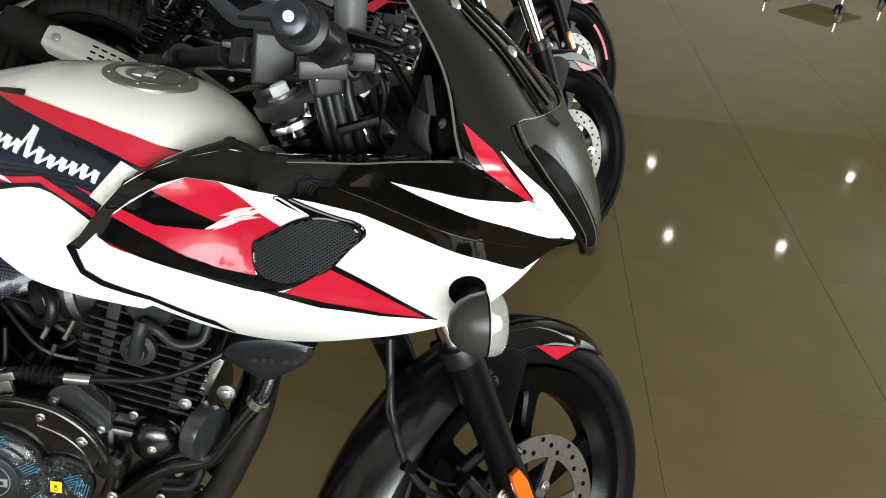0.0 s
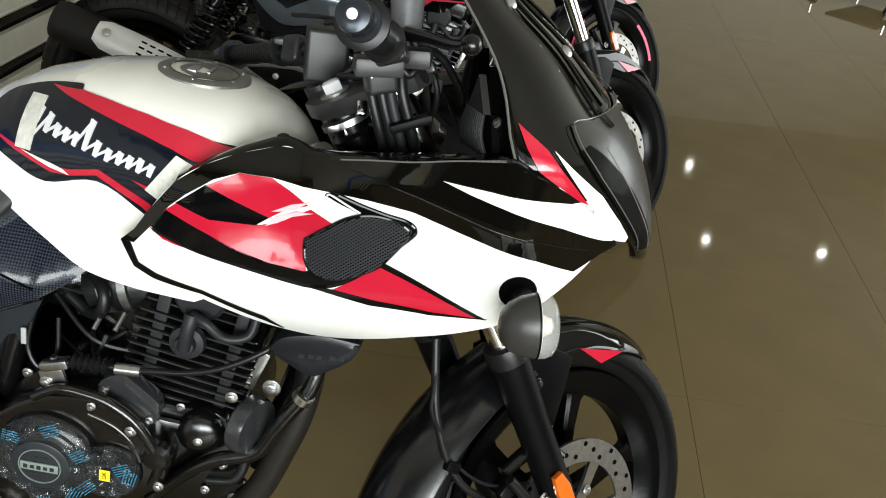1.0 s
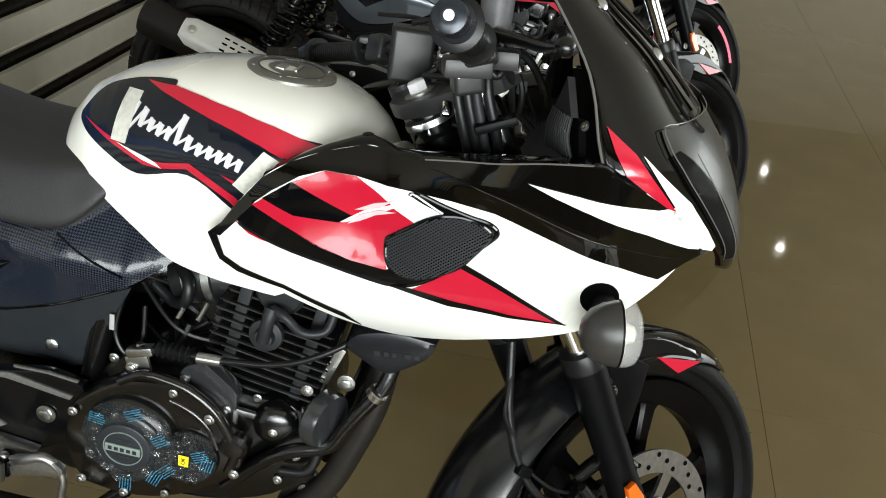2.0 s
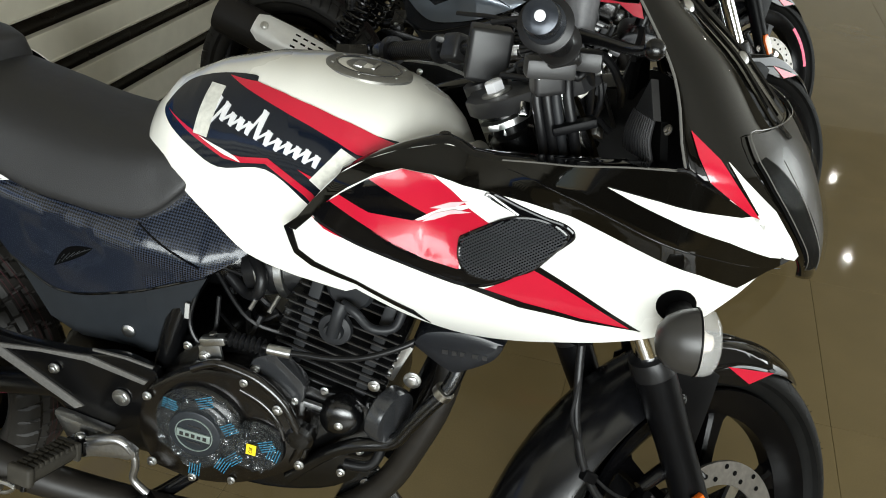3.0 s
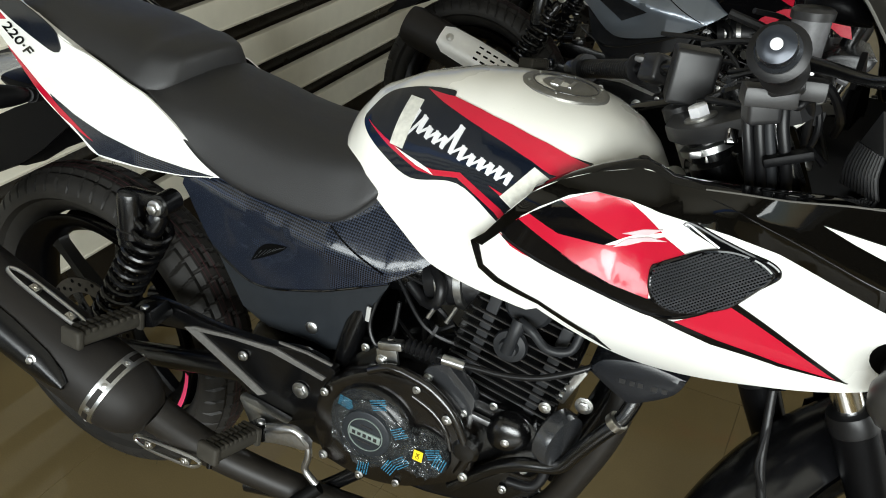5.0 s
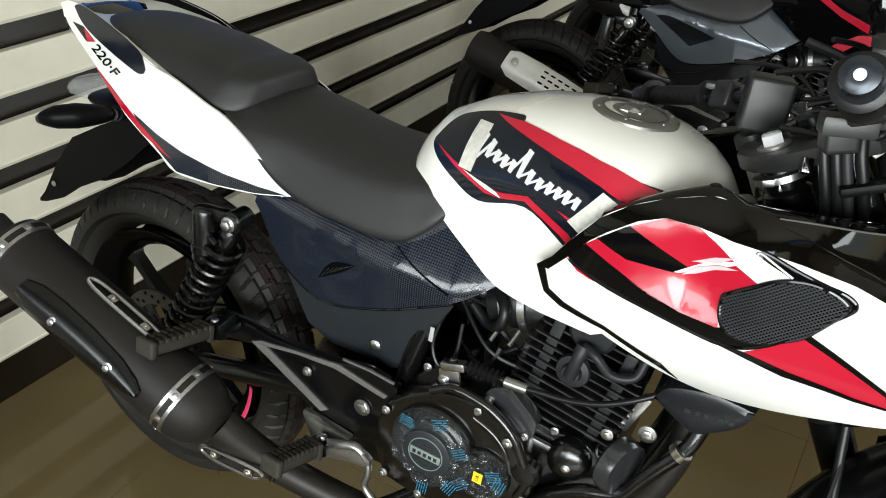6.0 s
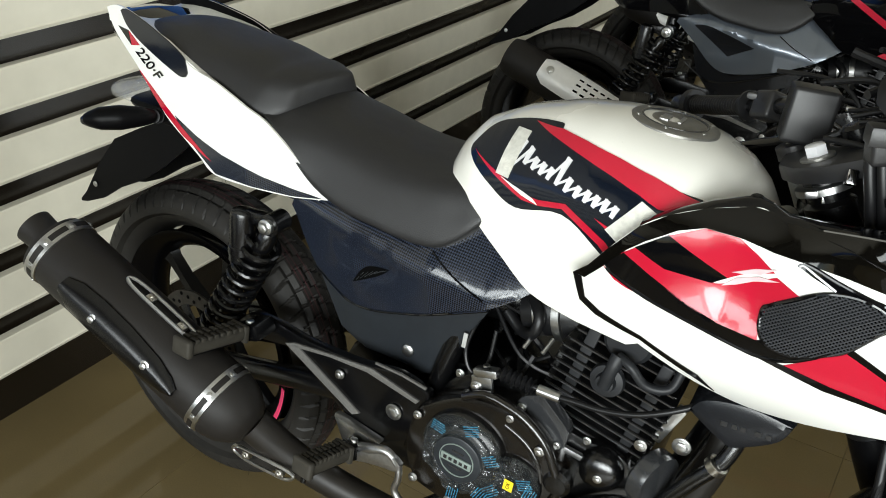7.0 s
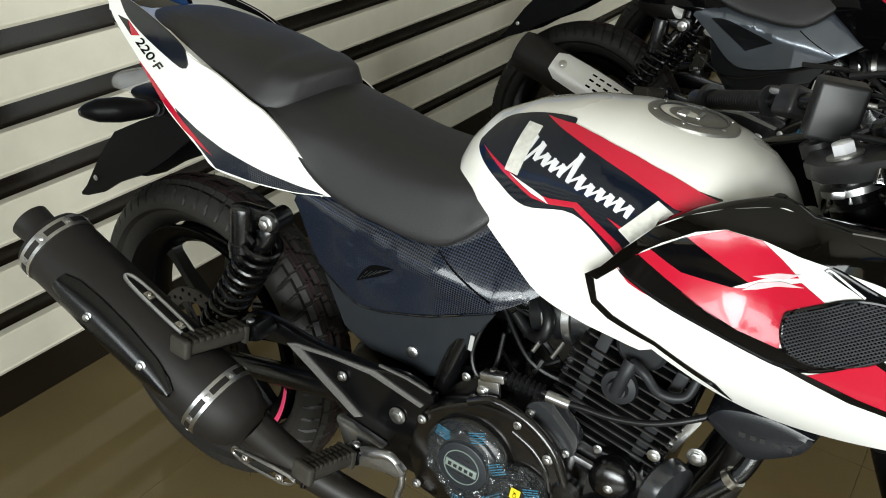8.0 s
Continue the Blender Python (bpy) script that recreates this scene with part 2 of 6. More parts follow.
def slab(bm, poly, y0, y1, m=Matrix(), bevel=0.0):
    """A plate: the outline (x, z) pulled from y0 to y1."""
    a = [bm.verts.new(m @ Vector((x, y0, z))) for x, z in poly]
    b = [bm.verts.new(m @ Vector((x, y1, z))) for x, z in poly]
    fs = [bm.faces.new(a), bm.faces.new(b[::-1])]
    n = len(a)
    for i in range(n):
        fs.append(bm.faces.new((a[i], b[i], b[(i + 1) % n], a[(i + 1) % n])))
    bmesh.ops.recalc_face_normals(bm, faces=fs)
    if bevel:
        es = [e for f in fs[:2] for e in f.edges]
        bmesh.ops.bevel(bm, geom=es, offset=bevel, segments=2, affect="EDGES", profile=.6)
    return bm


def rounded(poly, n=5, corner=48):
    """An outline whose blunt corners are drawn as curves."""
    k, out = len(poly), []
    pts = [Vector((*p, 0)) for p in poly]

    def hard(i):
        a, b = pts[i % k] - pts[(i - 1) % k], pts[(i + 1) % k] - pts[i % k]
        return a.angle(b, 0) > radians(corner)

    for i in range(k):
        a, b = pts[i], pts[(i + 1) % k]
        p = a if hard(i) else pts[i - 1]
        q = b if hard(i + 1) else pts[(i + 2) % k]
        for j in range(n):
            t = j / n
            v = .5 * (2 * a + (b - p) * t + (2 * p - 5 * a + 4 * b - q) * t * t + (3 * a - p - 3 * b + q) * t ** 3)
            out.append((v.x, v.y))
    return out


def skin(poly, half, lift=0.0, thick=.003, side=-1, step=.014, curved=True, bm=None):
    """A panel or decal: the outline (x, z) laid on the body's side, lift proud of it."""
    bm = bm or bmesh.new()
    pts = rounded(poly) if curved else poly
    tmp = bmesh.new()
    f = tmp.faces.new([tmp.verts.new((x, 0, z)) for x, z in pts])
    bmesh.ops.triangulate(tmp, faces=[f])
    xs, zs = [p[0] for p in pts], [p[1] for p in pts]
    for axis, lo, hi in ((0, min(xs), max(xs)), (2, min(zs), max(zs))):
        for c in np.arange(math.ceil(lo / step + .01) * step, hi - 1e-5, step):
            co, no = [0, 0, 0], [0, 0, 0]
            co[axis], no[axis] = float(c), 1
            bmesh.ops.bisect_plane(tmp, geom=tmp.verts[:] + tmp.edges[:] + tmp.faces[:], plane_co=co, plane_no=no, dist=1e-6)
    base = {}
    for v in tmp.verts:
        x, z = v.co.x, v.co.z
        w = half(x, z)
        e = .004
        no = Vector(((half(x - e, z) - half(x + e, z)) / (2 * e), 1, (half(x, z - e) - half(x, z + e)) / (2 * e))).normalized()
        p = Vector((x, w, z)) + no * lift
        q = Vector((x, w, z)) + no * (lift - thick)
        base[v] = tuple(bm.verts.new((o.x, side * o.y, o.z)) for o in (p, q))
    for f in tmp.faces:
        vs = f.verts[:]
        bm.faces.new([base[v][0] for v in vs])
        bm.faces.new([base[v][1] for v in reversed(vs)]).material_index = 1
    for e in tmp.edges:
        if len(e.link_faces) == 1:
            a, b = e.verts
            bm.faces.new((base[a][0], base[b][0], base[b][1], base[a][1]))
    tmp.free()
    return bm


def bolt(bm, at, way, r=.006, h=.005):
    m = axis_matrix(at, way)
    lathe(bm, ((r * 1.5, 0), (r * 1.5, h * .3), (r * 1.2, h * .4)), m, 14)
    lathe(bm, ((r, h * .3), (r, h * .9), (r * .8, h)), m, 6)
    return bm


def inside(poly, x, z):
    hit = False
    for i in range(len(poly)):
        (x1, z1), (x2, z2) = poly[i - 1], poly[i]
        if (z1 > z) != (z2 > z) and x < (x2 - x1) * (z - z1) / (z2 - z1) + x1:
            hit = not hit
    return hit


# ---- the shapes of the bodywork: half widths over the motorcycle's middle plane ----
def lerp_table(x, xs, ys):
    return float(np.interp(x, xs, ys))


FOLD_X = (1.0, 1.085, 1.157, 1.228, 1.298, 1.339, 1.41)
FOLD_Z = (.866, .858, .838, .816, .798, .785, .768)
FOLD_TOP = (.880, .880, .884, .895, .885, .850, .800)
FOLD_FOOT = (.835, .834, .816, .792, .768, .752, .730)


def fairing_half(x, z):
    xs = (.78, .85, .95, 1.05, 1.15, 1.22, 1.26, 1.30, 1.34, 1.39, 1.43, 1.46, 1.48)
    ys = (.176, .195, .209, .217, .228, .243, .250, .240, .221, .187, .145, .098, .04)
    w = sum(lerp_table(x + d, xs, ys) for d in (-.018, -.009, 0, .009, .018)) / 5
    low, high = max(0, .72 - z), max(0, z - .80) * max(0, min(1, (1.16 - x) / .15))
    # raised fold along the upper band, and the dish of the red graphic behind the vent
    fold, top, foot = (lerp_table(x, FOLD_X, row) for row in (FOLD_Z, FOLD_TOP, FOLD_FOOT))
    up = (top - z) / (top - fold) if z > fold else (z - foot) / (fold - foot)
    w += .0050 * min(1, max(0, (x - 1.03) / .10)) * min(1, max(0, (1.34 - x) / .10)) * max(0, up)
    lo, hi = lerp_table(x, (.83, .853, .887, .933, .977, 1.02, 1.06), (.762, .780, .768, .747, .734, .728, .735)), lerp_table(x, (.83, .87, .91, .942, 1.0, 1.06), (.764, .80, .828, .840, .835, .822))
    v = (z - lo) / (hi - lo)
    if 0 < v < 1:
        w -= .013 * (1 - (2 * v - 1) ** 2) * min(1, max(0, (x - .89) / .09)) * min(1, max(0, (1.055 - x) / .05))
    return w - 4.2 * low * low - 8 * high * high


TANK_TOP = ((.520, .55, .58, .635, .71, .78, .84, .90, .95, .98, 1.0, 1.01), (.795, .842, .873, .897, .914, .917, .910, .896, .872, .846, .815, .79))
TANK_LOW = ((.520, .57, .615, .63, .665, .705, .735, .785, .87, .94, 1.0, 1.01), (.775, .762, .742, .728, .700, .664, .654, .645, .640, .69, .775, .785))
TANK_WIDE = ((.520, .55, .60, .68, .75, .86, .92, .97, 1.0, 1.01), (.055, .088, .112, .133, .148, .168, .158, .115, .06, .03))


def tank_half(x, z):
    w, top = lerp_table(x, *TANK_WIDE), lerp_table(x, *TANK_TOP)
    mid = top - .115
    up = min(1, max(0, (z - mid) / (top - mid)))
    low = max(0, mid - z)
    return w * (1 - up ** 2.3) ** (1 / 2.3) - .55 * low * low


def tail_half(x, z):
    return lerp_table(x, (-.22, -.1, 0, .1, .2, .3, .37), (.075, .10, .118, .13, .138, .138, .13))


def side_half(x, z):
    """The carbon-look side cover: it bulges along a crease and falls in below it."""
    crease = lerp_table(x, (.28, .40, .477, .544, .593, .645, .73), (.712, .690, .671, .656, .646, .634, .66))
    w = lerp_table(x, (.28, .40, .55, .65, .73), (.118, .138, .149, .143, .12))
    d = z - crease
    if d > 0:
        ledge = lerp_table(x, (.28, .48, .57, .73), (1.05, 1.05, .60, .60))
        return w - ledge * (d - .006 * (1 - math.exp(-d / .006)))
    scoop = max(0, 1 - ((x - .43) / .07) ** 2) * max(0, 1 - ((z - .645) / .035) ** 2)
    return w + .20 * d * min(1, -d / .03) - .006 * scoop


COWL_MID = ((1.10, 1.145), (1.19, 1.092), (1.261, 1.031), (1.317, .988), (1.367, .940), (1.403, .900), (1.437, .845), (1.458, .785), (1.470, .720))
COWL_SIDE = ((1.085, -.120, 1.125), (1.150, -.140, 1.085), (1.192, -.165, 1.035), (1.231, -.203, .972), (1.252, -.246, .894), (1.290, -.242, .874), (1.345, -.219, .838), (1.400, -.178, .785), (1.425, -.120, .735))


COWL_MID_LINE = np.array([tuple(p) for p in curve([(x, 0, z) for x, z in COWL_MID], 8)])
COWL_SIDE_LINE = np.array([tuple(p) for p in curve(COWL_SIDE, 8)])


def cowl_point(i, a):
    """Row i (may be a fraction) of the nose cowl, at the angle a from its middle."""
    u = min(63.999, max(0.0, i * 8))
    k = int(u)
    mid, side = (line[k] + (line[k + 1] - line[k]) * (u - k) for line in (COWL_MID_LINE, COWL_SIDE_LINE))
    c = math.cos(a)
    return float(side[0] + (mid[0] - side[0]) * c), float(side[1] * math.sin(a)), float(side[2] + (mid[2] - side[2]) * c)


COWL_GRID = np.array([cowl_point(i, a) for i in np.linspace(0, 8, 65) for a in np.linspace(0, math.pi / 2, 41)])


def cowl_half(x, z):
    k = int(np.argmin((COWL_GRID[:, 0] - x) ** 2 + (COWL_GRID[:, 2] - z) ** 2))
    i, a, e = k // 41 / 8, k % 41 * math.pi / 80, .01
    for _ in range(4):
        p, q, r = cowl_point(i, a), cowl_point(i + e, a), cowl_point(i, a + e)
        m = np.array(((q[0] - p[0], r[0] - p[0]), (q[2] - p[2], r[2] - p[2]))) / e
        step = np.linalg.lstsq(m + np.eye(2) * 1e-5, np.array((x - p[0], z - p[2])), rcond=None)[0]
        i, a = min(8, max(0, i + float(np.clip(step[0], -.3, .3)))), min(math.pi / 2, max(0, a + float(np.clip(step[1], -.1, .1))))
    return -cowl_point(i, a)[1]


def nose_half(x, z):
    """The fairing's side below the shoulder, the cowl above it."""
    shoulder = lerp_table(x, (1.10, 1.25, 1.29, 1.345, 1.40, 1.425), (.91, .894, .874, .838, .785, .735))
    t = min(1, max(0, (z - shoulder + .040) / .075))
    t = t * t * (3 - 2 * t)
    return (0 if t == 1 else (1 - t) * fairing_half(x, z)) + (t * cowl_half(x, z) if t else 0)


# ---- the room ----
FLOOR_X, FLOOR_Y, WALL_X = (-1.85, 5.95), (-3.35, 11.05), -1.76


def plain_wall(name, size, at, mat, label):
    ob = part(name, box(bmesh.new(), size, Matrix.Translation(at)), mat, smooth=False)
    return tagged(ob, label, "wall", kind="structure")


FLOOR = tagged(part("floor", box(bmesh.new(), (9, 15.2, .2), Matrix.Translation((2.0, 3.9, -.106))), GROUT, smooth=False),
               "polished brown floor tiles with thin dark joints", "floor", kind="structure")
plain_wall("wall_slatted", (.12, 14.4, 3.2), (WALL_X - .10, 3.85, 1.5), GAP, "dark glossy panel wall behind cream slats")
CEIL = tagged(part("ceiling", box(bmesh.new(), (8.4, 14.8, .12), Matrix.Translation((2.05, 3.85, ROOM_TOP + .08))), CEILING, smooth=False),
              "plain matt ceiling with round downlights", "ceiling", kind="structure")

# unseen dark block, added so glossy blacks mirror something dark and the ceiling dims
tagged(part("ceiling_light_block", box(bmesh.new(), (7.7, 1.9, .34), Matrix.Translation((2.1, -2.24, 2.84))), GAP, smooth=False),
       "unseen dark brown block added over the shop front to darken reflections", "soffit", kind="structure")

# slats: cream boards with a rounded lower lip, one after another up the wall
for i in range(6):
    top, low = .9925 - .1523 * i, .9925 - .1523 * i - .0885
    bm = bmesh.new()
    profile = ((-.026, low + .004), (-.022, low - .004), (.0, low - .007), (.003, low), (.0, low + .004), (.0, top - .002), (-.002, top), (-.026, top))
    bridge(bm, [[(WALL_X + x, y, z) for x, z in profile] for y in (-3.2, 11.05)])
    tagged(part("wall_slat", bm, SLAT, smooth=False), "long cream laminate slat fixed across the dark wall", "slat", "slats on the wall", "structure")
tagged(part("wall_band", box(bmesh.new(), (.024, 14.2, .22), Matrix.Translation((WALL_X - .014, 3.9, 1.122)), .003), BLUE_BAND, smooth=False),
       "blue band above the cream wall slats", "wall band", kind="structure")
plain_wall("wall_upper", (.02, 14.2, 1.76), (WALL_X - .016, 3.9, 2.12), WALL, "cream wall above the blue band, darkened to cut reflected light")

# glazed front behind the camera
def glazed_wall(name, number, y, x0, x1, z0, z1, label, ends=(-2.0, 6.2), m=Matrix(), mat=WALL, bars=1):
    """A wall with one opening, and the framed window in it."""
    bm = bmesh.new()
    for ax, bx, az, bz in ((*ends, -.1, z0), (*ends, z1, 3.1), (ends[0], x0, z0, z1), (x1, ends[1], z0, z1)):
        box(bm, (bx - ax, .2, bz - az), Matrix.Translation(((ax + bx) / 2, y, (az + bz) / 2)))
    bm.transform(m)
    tagged(part(name, bm, mat, smooth=False), label, "wall", kind="structure")
    bm = bmesh.new()
    for size, at in (((x1 - x0, .06, .05), ((x0 + x1) / 2, y, z0 + .025)), ((x1 - x0, .06, .05), ((x0 + x1) / 2, y, z1 - .025)),
                     ((.05, .06, z1 - z0 - .1), (x0 + .025, y, (z0 + z1) / 2)), ((.05, .06, z1 - z0 - .1), (x1 - .025, y, (z0 + z1) / 2))):
        box(bm, size, Matrix.Translation(at), .006)
    for k in range(1, bars):
        box(bm, (.15, .07, z1 - z0 - .1), Matrix.Translation((x0 + (x1 - x0) * k / bars, y, (z0 + z1) / 2)), .006)
    bm.transform(m)
    win = tagged(part("window_%d" % number, bm, METAL_FRAME, smooth=False), "large shop window in a grey metal frame", "window", kind="structure")
    pane = part("pane", box(bmesh.new(), (x1 - x0 - .1, .008, z1 - z0 - .1), m @ Matrix.Translation(((x0 + x1) / 2, y, (z0 + z1) / 2))), GLASS, win, smooth=False)
    pane.visible_shadow = False


# the unseen front wall is made dark, so black paint reflects dark and fill drops
glazed_wall("wall_front", 1, WINDOW_Y - .1, -1.38, 4.03, .80, 2.65, "unseen front wall, made dark brown for dark reflections, with a large shop window", mat=GAP, bars=4)
# unseen side wall; its window is added to hold the fill lamp
glazed_wall("wall_side", 2, 6.05, 1.35, 7.65, .5, 2.7, "unseen cream side wall with a wide window added for fill light", (-3.2, 11.05), Matrix(((0, 1, 0, 0), (1, 0, 0, 0), (0, 0, 1, 0), (0, 0, 0, 1))))
plain_wall("wall_far", (8.4, .2, 3.2), (2.05, 11.15, 1.5), FAR_WALL, "plain cream far wall")
tagged(part("ground", box(bmesh.new(), (400, 400, .1), Matrix.Translation((0, 0, -.26))), material("pavement_grey", (.22, .21, .20), .8, grain=.3, stain=.2), smooth=False),
       "grey paved ground outside the shop", "ground", kind="structure")

# downlights
lamp_bm = bmesh.new()
lathe(lamp_bm, ((.058, 0), (.060, -.006), (.042, -.010), (.038, .0)), Matrix.Translation((0, 0, 0)), 24, caps=False)
disc_bm = bmesh.new()
lathe(disc_bm, ((.030, -.002), (.030, -.004)), Matrix(), 24)
first = None
for x, y in ((2.17, 7.57), (3.40, 7.59), (2.21, 9.41), (4.82, 9.60), (4.65, 7.58)):
    at = Matrix.Translation((x, y, ROOM_TOP + .02))
    if first is None:
        first = thing("downlight", "round recessed ceiling downlight, switched on", "ceiling light", at, "downlights in the ceiling")
        part("trim_ring", lamp_bm, CEILING, first)
        part("diffuser", disc_bm, GLOW, first)
    else:
        copy_thing(first, at)


def trolley(at, turn):
    """A trolley on castors, far off on the tiles; its platform is added, unseen."""
    st = thing("trolley", "black castors on chrome legs under an added low dark platform", "trolley", pose(*at, 0, 0, turn))
    # unseen plate, added to join the castors and darken the floor's reflection
    part("platform", box(bmesh.new(), (.46, .40, .02), Matrix.Translation((.315, .275, .120)), .004), PLASTIC, st)
    for x, y in ((0, 0), (.63, 0), (0, .55), (.63, .55)):
        m = Matrix.Translation((x, y, 0))
        leg = part("leg", tube(bmesh.new(), [m @ Vector(p) for p in ((0, 0, .125), (0, 0, .060))], .009, 12, straight=True), CHROME, st)
        bm = bmesh.new()
        for o in (-.018, .018):
            lathe(bm, ((.010, -.008), (.027, -.007), (.027, .007), (.010, .008)), m @ Matrix.Translation((0, o, .028)) @ pose(0, 0, 0, 90, 0, 0), 18)
        tube(bm, [m @ Vector(p) for p in ((0, 0, .03), (0, 0, .065))], .010, 8, straight=True)
        part("castor", bm, HOSE, leg)
    return st


trolley((2.353, 5.575, 0), 43)


# ---- motorcycles ----
HEAD_AT, RAKE, STEER = Vector((1.045, -.055, .90)), radians(25.5), radians(40)
UP, FWD = Vector((-math.sin(RAKE), 0, math.cos(RAKE))), Vector((math.cos(RAKE), 0, math.sin(RAKE)))
TURN = Matrix.Translation(HEAD_AT) @ Matrix.Rotation(STEER, 4, UP) @ Matrix.Translation(-HEAD_AT)
FRONT_R, REAR_R = .300, .335


def stem(side, ahead, along):
    """A place on the steered front end: sideways, ahead of the stem, up along it."""
    return TURN @ (HEAD_AT + Vector((0, side, 0)) + FWD * ahead + UP * along)


FRONT_C = HEAD_AT + FWD * .032 - UP * .752
FRONT_M = TURN @ Matrix.Translation(FRONT_C)
REAR_C = Vector((-.047, .012, REAR_R - .042))
REAR_M = Matrix.Translation(REAR_C) @ Matrix.Rotation(radians(-4), 4, "Z")


def tyre(radius, width, rim, segs, blocks, deep):
    """A tyre about the y axis, with tread grooves pressed into its crown."""
    bm, cross = bmesh.new(), 44
    rings = []
    for i in range(segs):
        a = 2 * math.pi * i / segs
        ring = []
        for j in range(cross):
            t = 2 * math.pi * j / cross
            h = radius - rim
            y = width / 2 * math.sin(t) * (1 if math.cos(t) > -.2 else .86)
            r = rim + h * .52 + h * .48 * math.cos(t) * (1 if math.cos(t) > 0 else 1.05)
            if math.cos(t) > .28:
                u, s = a / (2 * math.pi) * blocks, abs(y) / (width / 2)
                k = (u + (.9 * s if y > 0 else .9 * s + .5)) % 1
                if (k < .13 and s > .06) or .50 < s < .56 or (s < .05 and u % 2 < 1.3):
                    r -= deep
            ring.append((r * math.cos(a), y, r * math.sin(a)))
        rings.append(ring)
    bridge(bm, rings, loop=True)
    return bm


def wheel(bike, name, m, radius, width, disc_r, spokes, blocks, deep, tape, disc_side=-1):
    """Alloy wheel: rim with spokes, and under it tyre, hub and brake disc."""
    rim = radius - width * .74
    bm = bmesh.new()
    ring = ((rim - .018, -width * .34), (rim + .004, -width * .40), (rim + .006, -width * .36), (rim - .012, -width * .30), (rim - .030, -.012),
            (rim - .030, .012), (rim - .012, width * .30), (rim + .006, width * .36), (rim + .004, width * .40), (rim - .018, width * .34), (rim - .040, .014), (rim - .040, -.014))
    turn = Matrix.Rotation(radians(-90), 4, "X")
    rings = [[m @ turn @ Vector((r * math.cos(2 * math.pi * j / 64), r * math.sin(2 * math.pi * j / 64), h)) for j in range(64)] for r, h in ring]
    bridge(bm, rings, loop=True)
    body = part(name, bm, WHEEL, bike)
    for i in range(spokes):
        a = 2 * math.pi * (i + .25) / spokes
        q = Matrix.Rotation(-a, 4, "Y")
        bm = bmesh.new()
        rows = []
        for s, w, d in ((.035, .019, .020), (.07, .013, .016), (rim * .6, .011, .013), (rim - .05, .014, .012), (rim - .034, .022, .014)):
            rows.append([m @ q @ Vector((s, y, z)) for y, z in ((-d, -w), (-d * .6, -w * 1.0), (d, -w), (d, w), (-d * .6, w), (-d, w * .6))])
        bridge(bm, rows)
        part("spoke", bm, WHEEL, body, sharp=30)
    part("hub", lathe(bmesh.new(), ((.012, -.075), (.024, -.072), (.026, -.05), (.045, -.045), (.042, 0), (.045, .045), (.026, .06), (.012, .065)), m @ turn, 28), WHEEL, body)
    bm = tyre(radius, width, rim, 768 if blocks > 40 else 468, blocks, deep)
    bm.transform(m)
    part("tyre", bm, TREAD if blocks and width > .1 else RUBBER, body, "new black road tyre with cut tread", sharp=25)
    if width > .1:
        for y in (-.022, -.013, .004):
            r = rim + (radius - rim) * (.52 + .48 * math.sqrt(1 - (2 * y / width) ** 2)) + .0004
            bm = bmesh.new()
            bridge(bm, [[m @ Vector(((r + dr) * math.cos(2 * math.pi * j / 160), y + dy, (r + dr) * math.sin(2 * math.pi * j / 160))) for dr, dy in ((0, -.0008), (.0003, 0), (0, .0008))] for j in range(160)], closed=False, loop=True)
            part("tread_line", bm, CHALK, body, "faded red factory line round the tread")
    rnd, bm = random.Random(blocks), bmesh.new()
    for k in range(150):
        a, y = 2 * math.pi * (k + rnd.uniform(-.3, .3)) / 150, rnd.choice((-.34, -.22, .2, .34)) * width
        r = radius - .002 - 1.6 * (y / width) ** 2 * .06
        p = m @ Vector((r * math.cos(a), y, r * math.sin(a)))
        q = m @ Vector(((r + .007) * math.cos(a), y * 1.06 + rnd.uniform(-.002, .002), (r + .007) * math.sin(a)))
        tube(bm, (p, q), [.0006, .0003], 4, straight=True)
    tagged(part("rubber_nibs", bm, RUBBER, body), "short rubber nibs on the new tyre", kind="stuff")
    if tape:
        bm = bmesh.new()
        for a0, a1 in tape:
            rows = []
            for k in range(17):
                a = radians(a0 + (a1 - a0) * k / 16)
                rows.append([m @ Vector((r * math.cos(a), y, r * math.sin(a))) for r, y in ((rim - .014, -width * .345), (rim + .002, -width * .405), (rim + .0035, -width * .40), (rim - .012, -width * .335))])
            bridge(bm, rows)
        part("rim_tape", bm, PINK, body, "pink rim stripe")
    # drilled disc
    bm, n = bmesh.new(), 72
    r0, r1, y0 = disc_r * .72, disc_r, disc_side * .058
    for y in (y0, y0 + disc_side * .0045):
        inner = [bm.verts.new(m @ Vector((r0 * math.cos(2 * math.pi * j / n), y, r0 * math.sin(2 * math.pi * j / n)))) for j in range(n)]
        outer = [bm.verts.new(m @ Vector((r1 * math.cos(2 * math.pi * j / n), y, r1 * math.sin(2 * math.pi * j / n)))) for j in range(n)]
        for j in range(n):
            bm.faces.new((inner[j], inner[(j + 1) % n], outer[(j + 1) % n], outer[j]))
        if y == y0:
            keep = inner, outer
        else:
            for a, b in ((keep[0], inner), (keep[1], outer)):
                for j in range(n):
                    bm.faces.new((a[j], a[(j + 1) % n], b[(j + 1) % n], b[j]))
    disc = part("brake_disc", bm, DISC if disc_r > .12 else DARK_DISC, body, "drilled steel brake disc", sharp=30)
    # near-black discs on the closed steel, painted as the dark of drilled holes
    bm = bmesh.new()
    for j in range(36):
        a, r = 2 * math.pi * j / 36, disc_r * (.80 + .07 * (j % 3))
